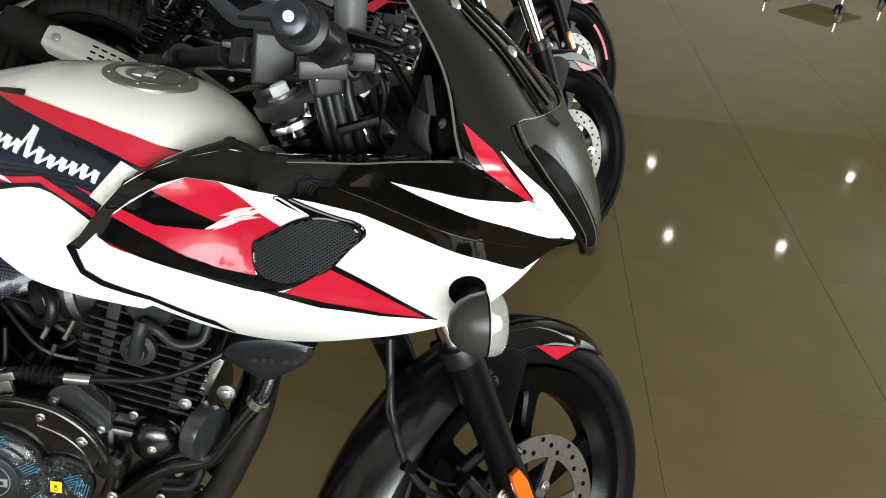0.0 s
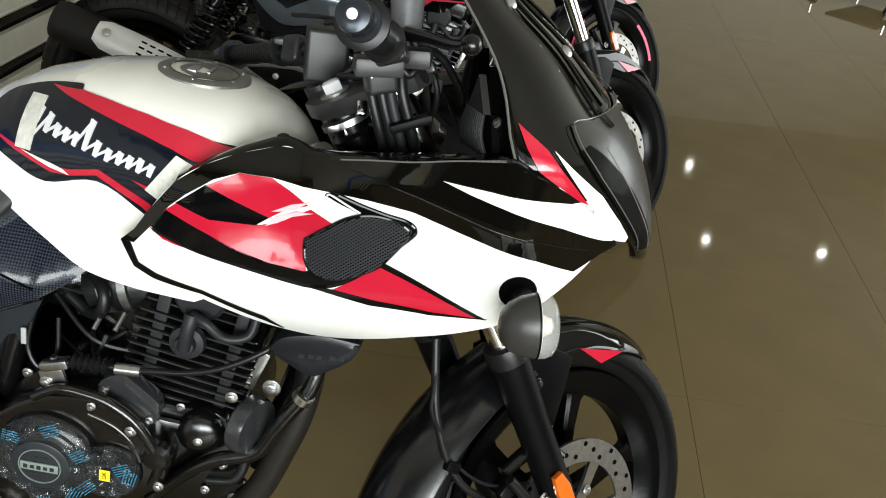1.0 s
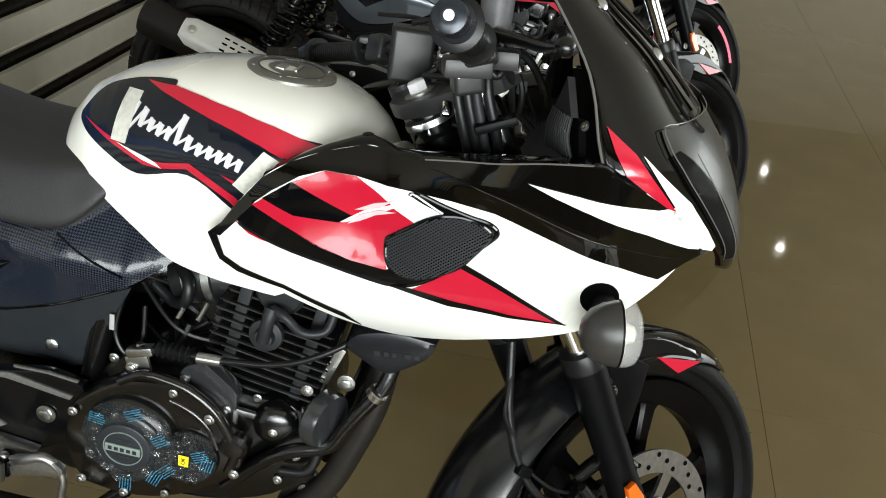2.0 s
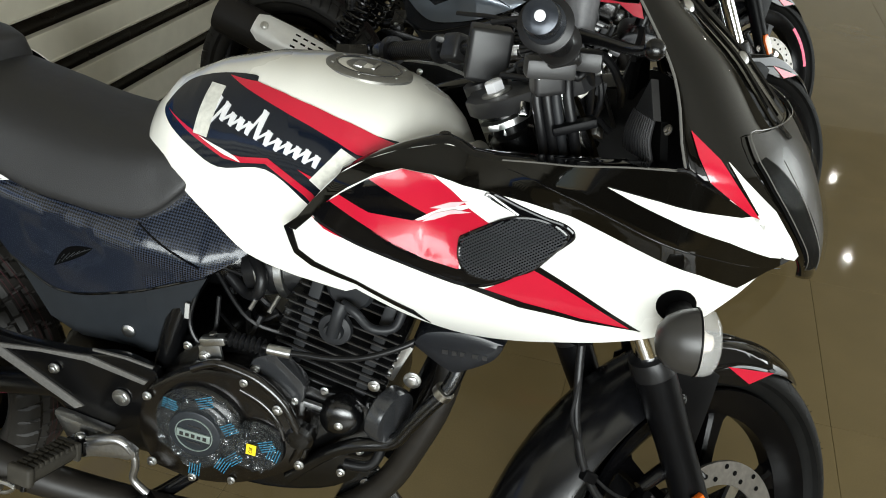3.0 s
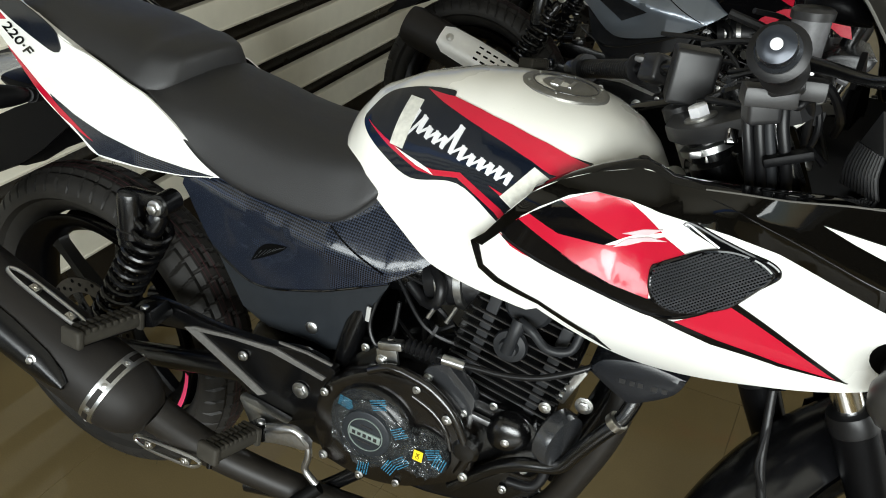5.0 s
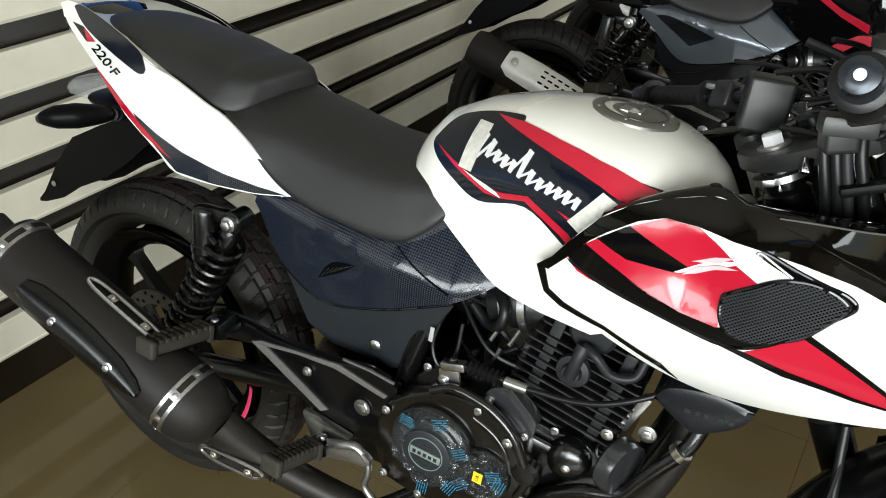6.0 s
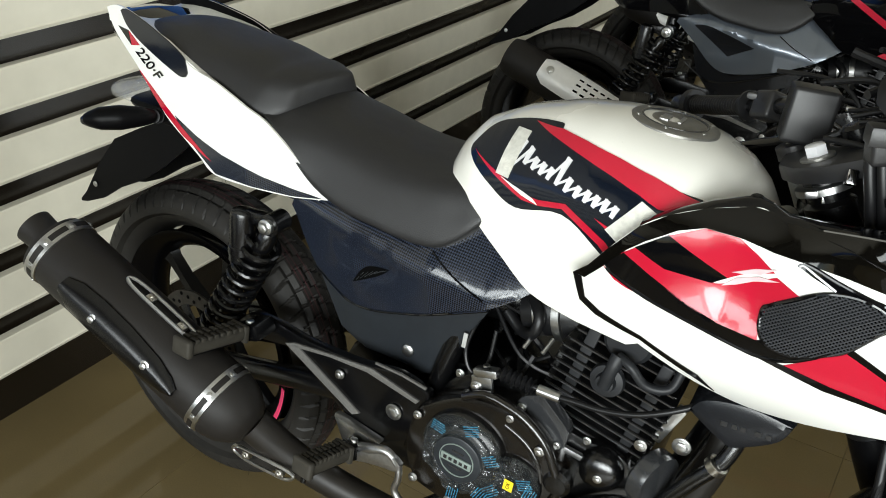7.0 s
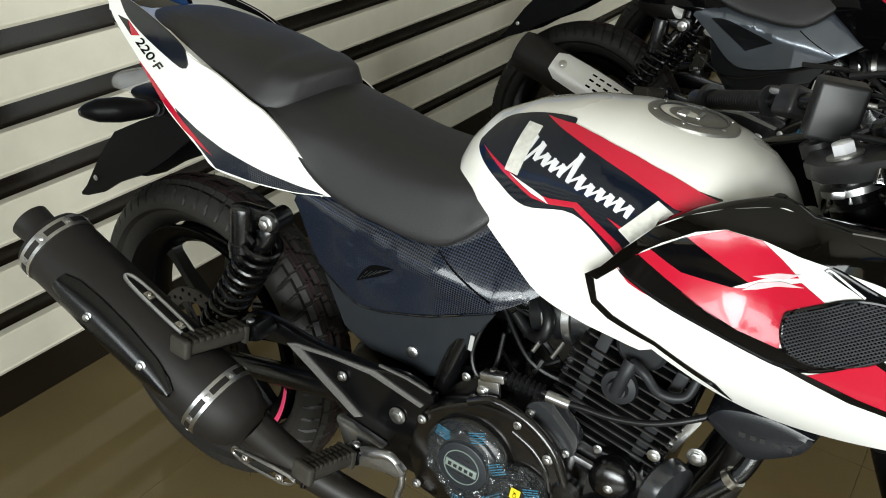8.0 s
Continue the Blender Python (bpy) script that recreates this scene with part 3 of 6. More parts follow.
        lathe(bm, ((.0042, disc_side * .0004), (.0042, disc_side * .0010)), m @ Matrix.Translation((r * math.cos(a), y0 + disc_side * .0045, r * math.sin(a))) @ Matrix.Rotation(radians(-90), 4, "X"), 8)
    part("drill_hole", bm, BLACK_VOID, disc)
    bm = bmesh.new()
    for j in range(6):
        a = 2 * math.pi * j / 6
        q = m @ Matrix.Rotation(-a, 4, "Y")
        rows = [[q @ Vector((s, y0 + dy, z)) for dy, z in ((0, -w), (0, w), (.006, w), (.006, -w))] for s, w in ((.03, .012), (.06, .009), (r0 + .003, .011))]
        bridge(bm, rows)
        bolt(bm, q @ Vector((.050, y0 + disc_side * .004, 0)), q.to_3x3() @ Vector((0, disc_side, 0)), .006)
    part("disc_carrier", bm, STEEL if disc_r > .12 else ALLOY_BLACK, disc)
    return body


def arc_guard(m, radius, a0, a1, width, drop, thick=.003, n=28, flare=0.0, grow=0.0, point=0.0):
    """A mudguard bent round a wheel."""
    rings = []
    for k in range(n + 1):
        t = k / n
        a = radians(a0 + (a1 - a0) * t)
        w = width * (1 - flare * abs(2 * t - 1) ** 3)
        tip = min(1, .12 + (t / point) ** .7) if point else 1
        w *= tip
        ring = []
        for extra in (0, -thick):
            row = []
            for j in range(11):
                s = -1 + 2 * j / 10
                r = radius + grow * t * t + extra - drop * tip * abs(s) ** 2.6
                row.append(m @ Vector((r * math.cos(a), s * w / 2, r * math.sin(a))))
            ring += row if extra == 0 else row[::-1]
        rings.append(ring)
    return bridge_new(rings)


def bridge_new(rings, **kw):
    bm = bmesh.new()
    bridge(bm, rings, **kw)
    return bm


def body_loft(stations, n=20, power=2.6):
    """Rounded body along x: (x, half width, low, top)."""
    rings = []
    for x, w, lo, hi in stations:
        ring = []
        for j in range(n):
            a = 2 * math.pi * j / n
            c, s = math.cos(a), math.sin(a)
            y = w * math.copysign(abs(c) ** (2 / power), c)
            z = (lo + hi) / 2 + (hi - lo) / 2 * math.copysign(abs(s) ** (2 / power), s)
            ring.append((x, y, z))
        rings.append(ring)
    return bridge_new(rings)


def resample(stations, n):
    lows = curve([(s[0], s[1], s[2]) for s in stations], n)
    tops = curve([(s[0], s[3], 0) for s in stations], n)
    return [(p.x, p.y, p.z, q.y) for p, q in zip(lows, tops)]


def tank(bike, paint, decals):
    rings = []
    for x in np.concatenate((np.linspace(.522, .60, 9), np.linspace(.62, .94, 22), np.linspace(.95, 1.008, 9))):
        lo, hi = lerp_table(x, *TANK_LOW), lerp_table(x, *TANK_TOP)
        ring = []
        for side in (-1, 1):
            row = []
            for k in range(22):
                z = lo + (hi - lo) * math.sin(math.pi / 2 * k / 21)
                row.append((x, side * max(.0, tank_half(x, z)), z))
            ring += row if side < 0 else row[::-1][1:]
        rings.append(ring)
    body = part("fuel_tank", bridge_new(rings), paint, bike, sharp=60)
    # filler cap on a dished ring
    m = axis_matrix((.846, 0, .9035), (.15, 0, 1))
    bm = lathe(bmesh.new(), ((.0, .004), (.030, .0055), (.034, .0035), (.044, .004), (.046, .0055), (.058, .0048), (.0615, .0022), (.062, -.008)), m, 48)
    cap = part("filler_cap", bm, CAP_ALLOY, body, "brushed alloy filler cap with ring of screws")
    bm = bmesh.new()
    for j in range(6):
        a = 2 * math.pi * j / 6
        lathe(bm, ((.0026, .004), (.0026, .0060), (.0015, .0064)), m @ Matrix.Translation((.052 * math.cos(a), .052 * math.sin(a), 0)), 10)
    part("cap_screw", bm, STEEL, cap)
    part("cap_groove", lathe(bmesh.new(), ((.0435, .0036), (.0437, .0060), (.0462, .0060), (.0464, .0036)), m, 48, caps=False), MOUNT, cap)
    bm = bmesh.new()
    box(bm, (.030, .012, .003), m @ Matrix.Translation((-.006, .012, .0062)), .001)
    box(bm, (.036, .005, .002), m @ Matrix.Translation((.004, -.008, .0060)), .0008)
    part("key_flap", bm, STEEL, cap)
    bm = lathe(bmesh.new(), ((.012, 0), (.022, .004), (.024, .016), (.016, .020)), axis_matrix((1.000, -.030, .806), (.7, -.6, .2)), 20)
    part("tank_lug", bm, paint, body)
    if not decals:
        return body
    shape = ((.583, .845), (.609, .875), (.654, .891), (.716, .899), (.728, .890), (.80, .879), (.921, .847), (.93, .80), (.90, .75), (.845, .74), (.811, .763), (.753, .797), (.68, .786), (.632, .806), (.588, .832))
    part("black_decal", skin(shape, tank_half, .0016, .0018), NAVY, body, "gloss black tank decal")
    part("red_decal", skin(((.677, .893), (.723, .8935), (.766, .8875), (.816, .8775), (.862, .866), (.896, .8535), (.921, .844), (.935, .825), (.876, .834), (.852, .8455), (.814, .858), (.773, .870), (.708, .8865)), tank_half, .0022, .0012, curved=False), RED, body)
    part("red_decal", skin(((.592, .842), (.640, .820), (.690, .800), (.716, .799), (.753, .805), (.81, .772), (.84, .744), (.845, .752), (.82, .778), (.757, .813), (.716, .807), (.695, .808), (.648, .824)), tank_half, .0022, .0012, curved=False), RED, body)
    part("white_pinstripe", skin(((.650, .822), (.690, .806), (.716, .7995), (.708, .806), (.690, .812)), tank_half, .0026, .0012, curved=False), WHITE, body)
    part("red_decal", skin(((.800, .806), (.845, .781), (.86, .762), (.852, .79)), tank_half, .0022, .0012, curved=False), RED, body)
    # badge drawn as a plain slanted zigzag
    bm, last = bmesh.new(), None
    for k, (gap, low, high) in enumerate(((0, 1.9, 1.0), (.016, .5, .9), (.014, .5, .5), (.013, .5, .5), (.013, .5, .5), (.014, .5, 1.7), (.015, .6, .6), (.015, .6, .4), (.014, .5, .5), (.013, .5, .5), (.013, .5, .6), (.014, .5, .5))):
        x, z = (.672 + gap, .857) if last is None else (last[0] + gap, last[1] - .245 * gap)
        last, h = (x, z), .016
        top, foot = Vector((x + .30 * h * high, z + h * high)), Vector((x - .45 * h * low, z - h * low * .85))
        pairs = [(top, foot, .0042, .0028)] + ([(old, top, .0012, .0018)] if k else [])
        old = foot
        for p, q, w0, w1 in pairs:
            d = q - p
            o = Vector((-d.y, d.x)).normalized()
            skin((tuple(p + o * w0), tuple(q + o * w1), tuple(q - o * w1), tuple(p - o * w0)), tank_half, .0028 + .0001 * (w0 < .002), .0012, curved=False, bm=bm)
    part("tank_badge", bm, SILVER, body, "silver zigzag badge on the tank")
    for poly in (((.655, .882), (.679, .882), (.672, .85), (.664, .822), (.642, .824), (.648, .852)), ((.857, .840), (.878, .828), (.835, .784), (.817, .796))):
        part("tape_strip", skin(poly, tank_half, .0034, .0012, step=.014, curved=False), TAPE, body, "strip of cream masking tape")
    return body


def vent_mesh(bike, poly, half, side):
    """Black dished vent: a flat backing painted as the shade inside, a rim and crossed wires."""
    edge = rounded(poly)
    cx, cz = sum(p[0] for p in edge) / len(edge), sum(p[1] for p in edge) / len(edge)
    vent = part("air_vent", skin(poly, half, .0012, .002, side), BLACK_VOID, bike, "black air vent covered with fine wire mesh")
    rim = [(x, side * (half(x, z) + .0022), z) for x, z in edge]
    part("vent_rim", tube(bmesh.new(), rim, .0026, 8, 1, closed=True), BLACK, vent)
    bm = bmesh.new()
    pitch = .0043
    for slope in (.75, -.75):
        for k in range(-70, 70):
            run = []
            for s in np.linspace(-.08, .08, 60):
                x, z = cx + s, cz + slope * s + k * pitch
                if inside(edge, x, z):
                    run.append((x, side * (half(x, z) + .0042 + (.0006 if slope > 0 else 0)), z))
                elif run:
                    break
            if len(run) > 2:
                wire = [run[i] for i in range(0, len(run), 3)] + [run[-1]]
                tube(bm, wire, .00088, 4, straight=True)
    part("wire_mesh", bm, MESH_STEEL, vent)
    return vent


FAIRING = ((.793, .730), (.812, .698), (.863, .677), (.905, .655), (.974, .622), (1.032, .607), (1.094, .618), (1.173, .650), (1.244, .686), (1.290, .712), (1.337, .748), (1.368, .776), (1.405, .785),
           (1.345, .838), (1.290, .874), (1.252, .893), (1.195, .887), (1.143, .878), (1.10, .873), (1.055, .865), (1.022, .862), (1.004, .867), (.985, .868), (.937, .857), (.898, .842), (.866, .822), (.831, .783), (.808, .753))
VENT = ((1.020, .747), (1.020, .765), (1.026, .771), (1.039, .781), (1.057, .794), (1.073, .803), (1.088, .808), (1.105, .810), (1.121, .808), (1.133, .804), (1.142, .798), (1.1435, .793), (1.140, .786), (1.126, .767), (1.110, .748), (1.093, .737), (1.074, .728), (1.057, .723), (1.043, .724), (1.030, .729), (1.024, .736))


def fairing(bike):
    for side in (-1, 1):
        body = part("side_fairing", skin(FAIRING, fairing_half, 0, .004, side, step=.009), WHITE, bike, "white side fairing with black and red graphics")
        def decal(name, poly, mat, lift, half=fairing_half, curved=False, label=""):
            part(name, skin(poly, half, lift, .0012, side, step=.009, curved=curved), mat, body, label)

        decal("black_graphic", ((.788, .736), (.808, .753), (.831, .783), (.866, .822), (.898, .842), (.937, .857), (.985, .868), (1.004, .867), (1.022, .862), (1.055, .865), (1.10, .873), (1.143, .878), (1.195, .887), (1.252, .893), (1.290, .874), (1.345, .838),
                                (1.405, .785), (1.368, .774), (1.336, .758), (1.29, .777), (1.214, .802), (1.145, .820), (1.094, .827), (1.055, .830), (1.018, .832), (.98, .838), (.942, .839), (.912, .829),
                                (.878, .808), (.857, .791), (.832, .762), (.805, .734)), GREY_GLOSS, .0008, label="dark lacquered upper band")
        decal("black_line", ((.788, .736), (.801, .734), (.809, .708), (.832, .696), (.889, .681), (.964, .647), (.985, .623), (.963, .638), (.888, .675), (.826, .688), (.802, .701)), BLACK, .0016)
        decal("black_surround", ((1.148, .791), (1.132, .774), (1.112, .752), (1.096, .739), (1.074, .723), (1.051, .712), (1.014, .708), (.963, .720), (.889, .736), (.842, .753), (.830, .762), (.853, .786), (.887, .769), (.933, .748), (.977, .734),
                                 (1.02, .728), (1.06, .740), (1.10, .770), (1.13, .792)), BLACK, .0014, label="gloss black surround of the air vent")
        decal("vent_slot", ((1.044, .826), (1.046, .829), (1.051, .830), (1.062, .828), (1.087, .820), (1.117, .812), (1.137, .808), (1.147, .803), (1.150, .798), (1.148, .791), (1.138, .780),
                            (1.134, .782), (1.141, .792), (1.138, .798), (1.121, .804), (1.105, .806), (1.088, .808), (1.075, .814), (1.061, .819), (1.050, .824)), BLACK, .0016)
        decal("red_graphic", ((.902, .821), (.942, .8385), (.981, .8375), (1.002, .825), (1.024, .810), (.992, .797), (.973, .785)), RED, .0012)
        decal("black_graphic", ((.866, .797), (.903, .822), (.976, .787), (.960, .777), (.905, .780)), BLACK, .0014)
        decal("red_graphic", ((.850, .784), (.870, .799), (.905, .7805), (.966, .7775), (.993, .785), (1.027, .806), (1.056, .792), (1.030, .777), (1.020, .753), (1.022, .727), (.977, .733), (.933, .747), (.887, .768)), RED, .0013)
        decal("white_flash", ((.979, .796), (.992, .798), (1.010, .803), (1.026, .815), (1.003, .808)), FLASH, .0022)
        decal("white_flash", ((.971, .777), (.986, .782), (1.004, .792), (1.031, .802), (1.010, .800), (.985, .790)), FLASH, .0022)
        decal("red_graphic", ((.829, .760), (.838, .756), (.881, .7385), (.862, .742), (.846, .747)), RED, .0018)
        decal("red_graphic", ((1.052, .706), (1.075, .721), (1.111, .750), (1.233, .698), (1.171, .6945), (1.105, .699)), RED, .0012)
        decal("black_line", ((1.108, .747), (1.113, .753), (1.239, .6975), (1.230, .6975)), BLACK, .0018)
        decal("black_line", ((1.020, .709), (1.056, .708), (1.105, .700), (1.172, .695), (1.240, .6985), (1.172, .6905), (1.099, .692), (1.064, .699)), BLACK, .0020)
        decal("white_graphic", ((1.178, .863), (1.233, .858), (1.320, .845), (1.361, .821), (1.342, .845), (1.294, .904), (1.355, .853), (1.384, .817), (1.402, .791), (1.400, .782), (1.365, .792), (1.313, .817), (1.246, .841), (1.209, .852)), WHITE, .0030, nose_half)
        decal("red_graphic", ((1.252, .931), (1.285, .906), (1.320, .868), (1.341, .844), (1.330, .848), (1.278, .886), (1.263, .908)), RED, .0032, nose_half)
        seam = [(x, side * (fairing_half(x, z) + .0006), z) for x, z in ((1.244, .8935), (1.256, .8935), (1.272, .884), (1.290, .875), (1.302, .867))]
        part("shoulder_seam", tube(bmesh.new(), seam, .0030, 8, 4), BLACK, body)
        fold = [(x, side * (fairing_half(x, z) + .0002), z) for x, z in [(x, lerp_table(x, FOLD_X, FOLD_Z)) for x in np.linspace(1.05, 1.385, 18)]]
        part("fairing_fold", tube(bmesh.new(), fold, [.0004, .0010, .0013, .0013, .0010, .0005], 10, 2), BLACK, body)
        ridge = [(x, side * (fairing_half(x, z) + .0008), z) for x, z in ((.834, .759), (.842, .754), (.889, .737), (.963, .721), (1.005, .712), (1.027, .709), (1.051, .712), (1.074, .723), (1.096, .739), (1.112, .752), (1.132, .774), (1.148, .791), (1.150, .798), (1.147, .803), (1.137, .808), (1.117, .812), (1.087, .820), (1.062, .828), (1.051, .830))]
        part("surround_ridge", tube(bmesh.new(), ridge, .0024, 8, 5), BLACK, body)
        rim = [(x, side * (fairing_half(x, z) + .002), z) for x, z in ((1.0465, .8265), (1.050, .8285), (1.061, .8235), (1.074, .817), (1.086, .811))]
        part("slot_lip", tube(bmesh.new(), rim, .0013, 8, 3), SILVER, body)
        vent_mesh(body, VENT, fairing_half, side)
        # flat near-black ellipse, painted as the shade in the stalk's hole
        hole = [(1.272 + .022 * math.cos(a), .738 + .020 * math.sin(a)) for a in np.linspace(0, 2 * math.pi, 20, endpoint=False)]
        part("signal_hole", skin(hole, fairing_half, .0018, .0014, side, curved=False), BLACK_VOID, body)
        # inner ledge along the cockpit
        rows = []
        for x, zo, yi, zi in ((.866, .822, .160, .819), (.90, .842, .150, .839), (.94, .857, .146, .857), (.974, .866, .143, .8685), (.991, .868, .143, .8705), (1.006, .866, .143, .8645), (1.022, .862, .145, .8575), (1.055, .865, .150, .859), (1.10, .873, .158, .863), (1.17, .883, .178, .873), (1.235, .891, .192, .880)):
            yo = fairing_half(x, zo)
            rows.append([(x, side * (yo + (yi - yo) * t), zo + (zi - zo) * t + .006 * math.sin(math.pi * t) - drop) for drop in (0, .004) for t in ((0, .15, .4, .7, 1) if not drop else (1, .7, .4, .15, 0))])
        ledge = part("cockpit_ledge", bridge_new(rows), BLACK, body, sharp=50)
        edge = [(x, side * (fairing_half(x, z) + .0004), z) for x, z in ((1.06, .867), (1.10, .8735), (1.143, .8785), (1.195, .8875), (1.250, .8935))]
        part("ledge_edge", tube(bmesh.new(), edge, .0011, 8, 4), EDGE, ledge)
        bm = bmesh.new()
        bolt(bm, (.984, side * .152, .8725), (0, side * .2, 1), .005, .003)
        bolt(bm, (1.195, side * .212, .8845), (0, side * .2, 1), .005, .003)
        part("ledge_screw", bm, ALLOY_BLACK, ledge)


def nose_cowl(bike):
    rings = [[cowl_point(i, a) for a in np.linspace(-math.pi / 2, math.pi / 2, 49)] for i in np.linspace(0, 8, 41)]
    bm = bmesh.new()
    bridge(bm, rings, closed=False)
    cowl = part("nose_cowl", bm, GREY_GLOSS, bike, "dark smoked nose cowl with bolted screen", sharp=70)
    sol = cowl.modifiers.new("thick", "SOLIDIFY")
    sol.thickness, sol.offset = .004, -1
    for side in (-1, 1):
        edge = [(x, -side * -abs(y) if side > 0 else y, z) for x, y, z in [cowl_point(i, math.pi / 2) for i in np.linspace(0, 4, 12)]]
        part("cowl_edge", tube(bmesh.new(), [(x + .001, (1 if side > 0 else -1) * abs(y), z) for x, y, z in edge], .0016, 8, 2), EDGE, cowl)
        for a, off in ((.62, .003), (.42, .0035)):
            ridge = []
            for i in np.linspace(.3, 4.6 if a > .5 else 4.2, 16):
                x, y, z = cowl_point(i, a)
                ridge.append((x + off, side * abs(y), z + off))
            part("cowl_ridge", tube(bmesh.new(), ridge, .0030, 6, 1), GREY_GLOSS, cowl)
        bm = bmesh.new()
        for x, y, z in ((1.311, .091, .984), (1.238, .106, 1.037)):
            lathe(bm, ((.0085, -.002), (.0085, .002), (.006, .004), (.002, .0045)), axis_matrix((x + .001, side * y, z + .001), (.62, side * .42, .66)), 16)
        part("screen_screw", bm, STEEL, cowl)
        # inside vent grille of the cockpit
        low_a, low_b, top_a, top_b, peak = (Vector((x, side * y, z)) for x, y, z in ((1.222, .208, .884), (1.196, .118, .872), (1.216, .200, .930), (1.200, .132, .924), (1.208, .172, .968)))
        back = Vector((.008, 0, 0))
        # near-black backing, painted as the shade behind the ribs
        bm = bmesh.new()
        bridge(bm, [[low_a + back, low_b + back, top_b + back, top_a + back], [low_a + 2 * back, low_b + 2 * back, top_b + 2 * back, top_a + 2 * back]])
        part("cockpit_grille", bm, BLACK_VOID, cowl, "ribbed black grille inside the screen")
        bm = bmesh.new()
        for k in range(11):
            p, q = low_a.lerp(low_b, k / 10), top_a.lerp(top_b, k / 10)
            tube(bm, (p, p.lerp(q, .5) - Vector((.004, 0, 0)), q), .0022, 6, 4)
        part("grille_rib", bm, CONTROL, cowl)
        bm = bmesh.new()
        bridge(bm, [[top_a, top_b, peak], [top_a + back, top_b + back, peak + back]])
        part("grille_hood", bm, CONTROL, cowl, smooth=False)
        bm = bmesh.new()
        bolt(bm, (1.232, side * .212, .925), (-.8, side * .4, .3), .004, .005)
        part("grille_screw", bm, CLAMP, cowl)
    # clear headlamp cover, its dark bowl and lamp
    def lens_point(c, s, off=.006):
        """A place on the cover: c across from -1 to 1, s down from 0 to 1."""
        top = 4.5 - .65 * min(1, max(0, (abs(c) - .22) / .75))
        i = top + (7.55 - top) * s
        x, y, z = cowl_point(i, c * (.994 + (i - 3.85) * .137))
        return x + off, y * 1.012, z + off * .6

    bm = bmesh.new()
    bridge(bm, [[lens_point(c, s) for c in np.linspace(-1, 1, 41)] for s in np.linspace(0, 1, 26)], closed=False)
    cover = part("headlamp", bm, SMOKE_LENS, cowl, "clear headlamp cover over a dark bowl", sharp=70)
    for side in (-1, 1):
        line = [lens_point(side * (1 - .97 * t), 0) for t in np.linspace(1, 0, 8)] + [lens_point(side, s) for s in np.linspace(.08, 1, 10)]
        part("cover_edge", tube(bmesh.new(), line, .0007, 6, 2), EDGE, cover)
        rim = [lens_point(side * .80, s) for s in np.linspace(.22, 1, 10)]
        part("cover_rib", tube(bmesh.new(), rim, .0007, 6, 2), EDGE, cover)
        rows = []
        for i in np.linspace(4.45, 7.5, 16):
            hi = .994 + (i - 3.85) * .137
            lo = min(hi - .01, .93 + .03 * abs(i - 5.6) ** 1.5)
            rows.append([(x + .0025, y * 1.004, z + .0015) for x, y, z in [cowl_point(i, side * (lo + (hi - lo) * k / 6)) for k in range(7)]])
        bm = bmesh.new()
        bridge(bm, rows, closed=False)
        part("lamp_bowl", bm, BLACK_VOID, cover, sharp=70)
    # matte sheet added between cover and cowl, to hide window reflections on the cowl
    rows = []
    for s in np.linspace(.01, .99, 20):
        row = []
        for c in np.linspace(-.985, .985, 31):
            top = 4.5 - .65 * min(1, max(0, (abs(c) - .22) / .75))
            i = top + (7.55 - top) * s
            x, y, z = cowl_point(i, c * (.994 + (i - 3.85) * .137))
            row.append((x + .0015, y * 1.003, z + .001))
        rows.append(row)
    bm = bmesh.new()
    bridge(bm, rows, closed=False)
    part("glare_mask", bm, GLARE_MASK, cover, "dull dark sheet added under the clear cover to hide the cowl's reflections", sharp=70)
    bm = lathe(bmesh.new(), ((.002, 0), (.030, .004), (.034, .012), (.030, .014)), axis_matrix((1.425, 0, .835), (1, 0, .25)), 28)
    part("projector_lens", bm, CHROME, cover)
    # instrument hood under the screen
    bm = body_loft(resample(((1.118, .035, 1.040, 1.056), (1.135, .058, 1.030, 1.070), (1.165, .064, 1.025, 1.068), (1.190, .050, 1.025, 1.045)), 4), 18)
    part("instrument_panel", bm, PLASTIC, bike, "black instrument hood behind the screen")


def turn_signal(bike, root, tip, axis, label):
    """Bulb-shaped signal on a rubber stalk: smoky back, clear front lens."""
    root, tip, axis = Vector(root), Vector(tip), Vector(axis).normalized()
    sig = part("turn_signal", tube(bmesh.new(), (root, root.lerp(tip, .5), tip), [.019, .015, .017], 14, 4), HOSE, bike, label)
    high = Vector((0, 0, 1))
    high = (high - axis * high.dot(axis)).normalized()
    wide = axis.cross(high)
    m = Matrix((high.to_4d(), wide.to_4d(), axis.to_4d(), (0, 0, 0, 1))).transposed()
    m = Matrix.Translation(tip) @ m.to_3x3().to_4x4() @ Matrix.Diagonal((1.13, .92, .95, 1))
    part("signal_body", lathe(bmesh.new(), ((.004, -.036), (.015, -.033), (.025, -.024), (.031, -.010), (.0335, .004), (.0338, .008)), m, 36), SIGNAL_GREY, sig)
    part("signal_lens", lathe(bmesh.new(), ((.0338, .008), (.0336, .018), (.031, .026), (.024, .031), (.012, .034), (.002, .035)), m, 36), LENS, sig, "clear ribbed lens")
    part("lens_seam", lathe(bmesh.new(), ((.0338, .0065), (.0346, .007), (.0346, .0085), (.0338, .009)), m, 36), PLASTIC, sig)
    part("bulb", lathe(bmesh.new(), ((.006, .0085), (.031, .0090), (.0305, .0105), (.014, .012), (.010, .020), (.008, .026), (.002, .029)), m, 24), BULB_BASE, sig)
    return sig


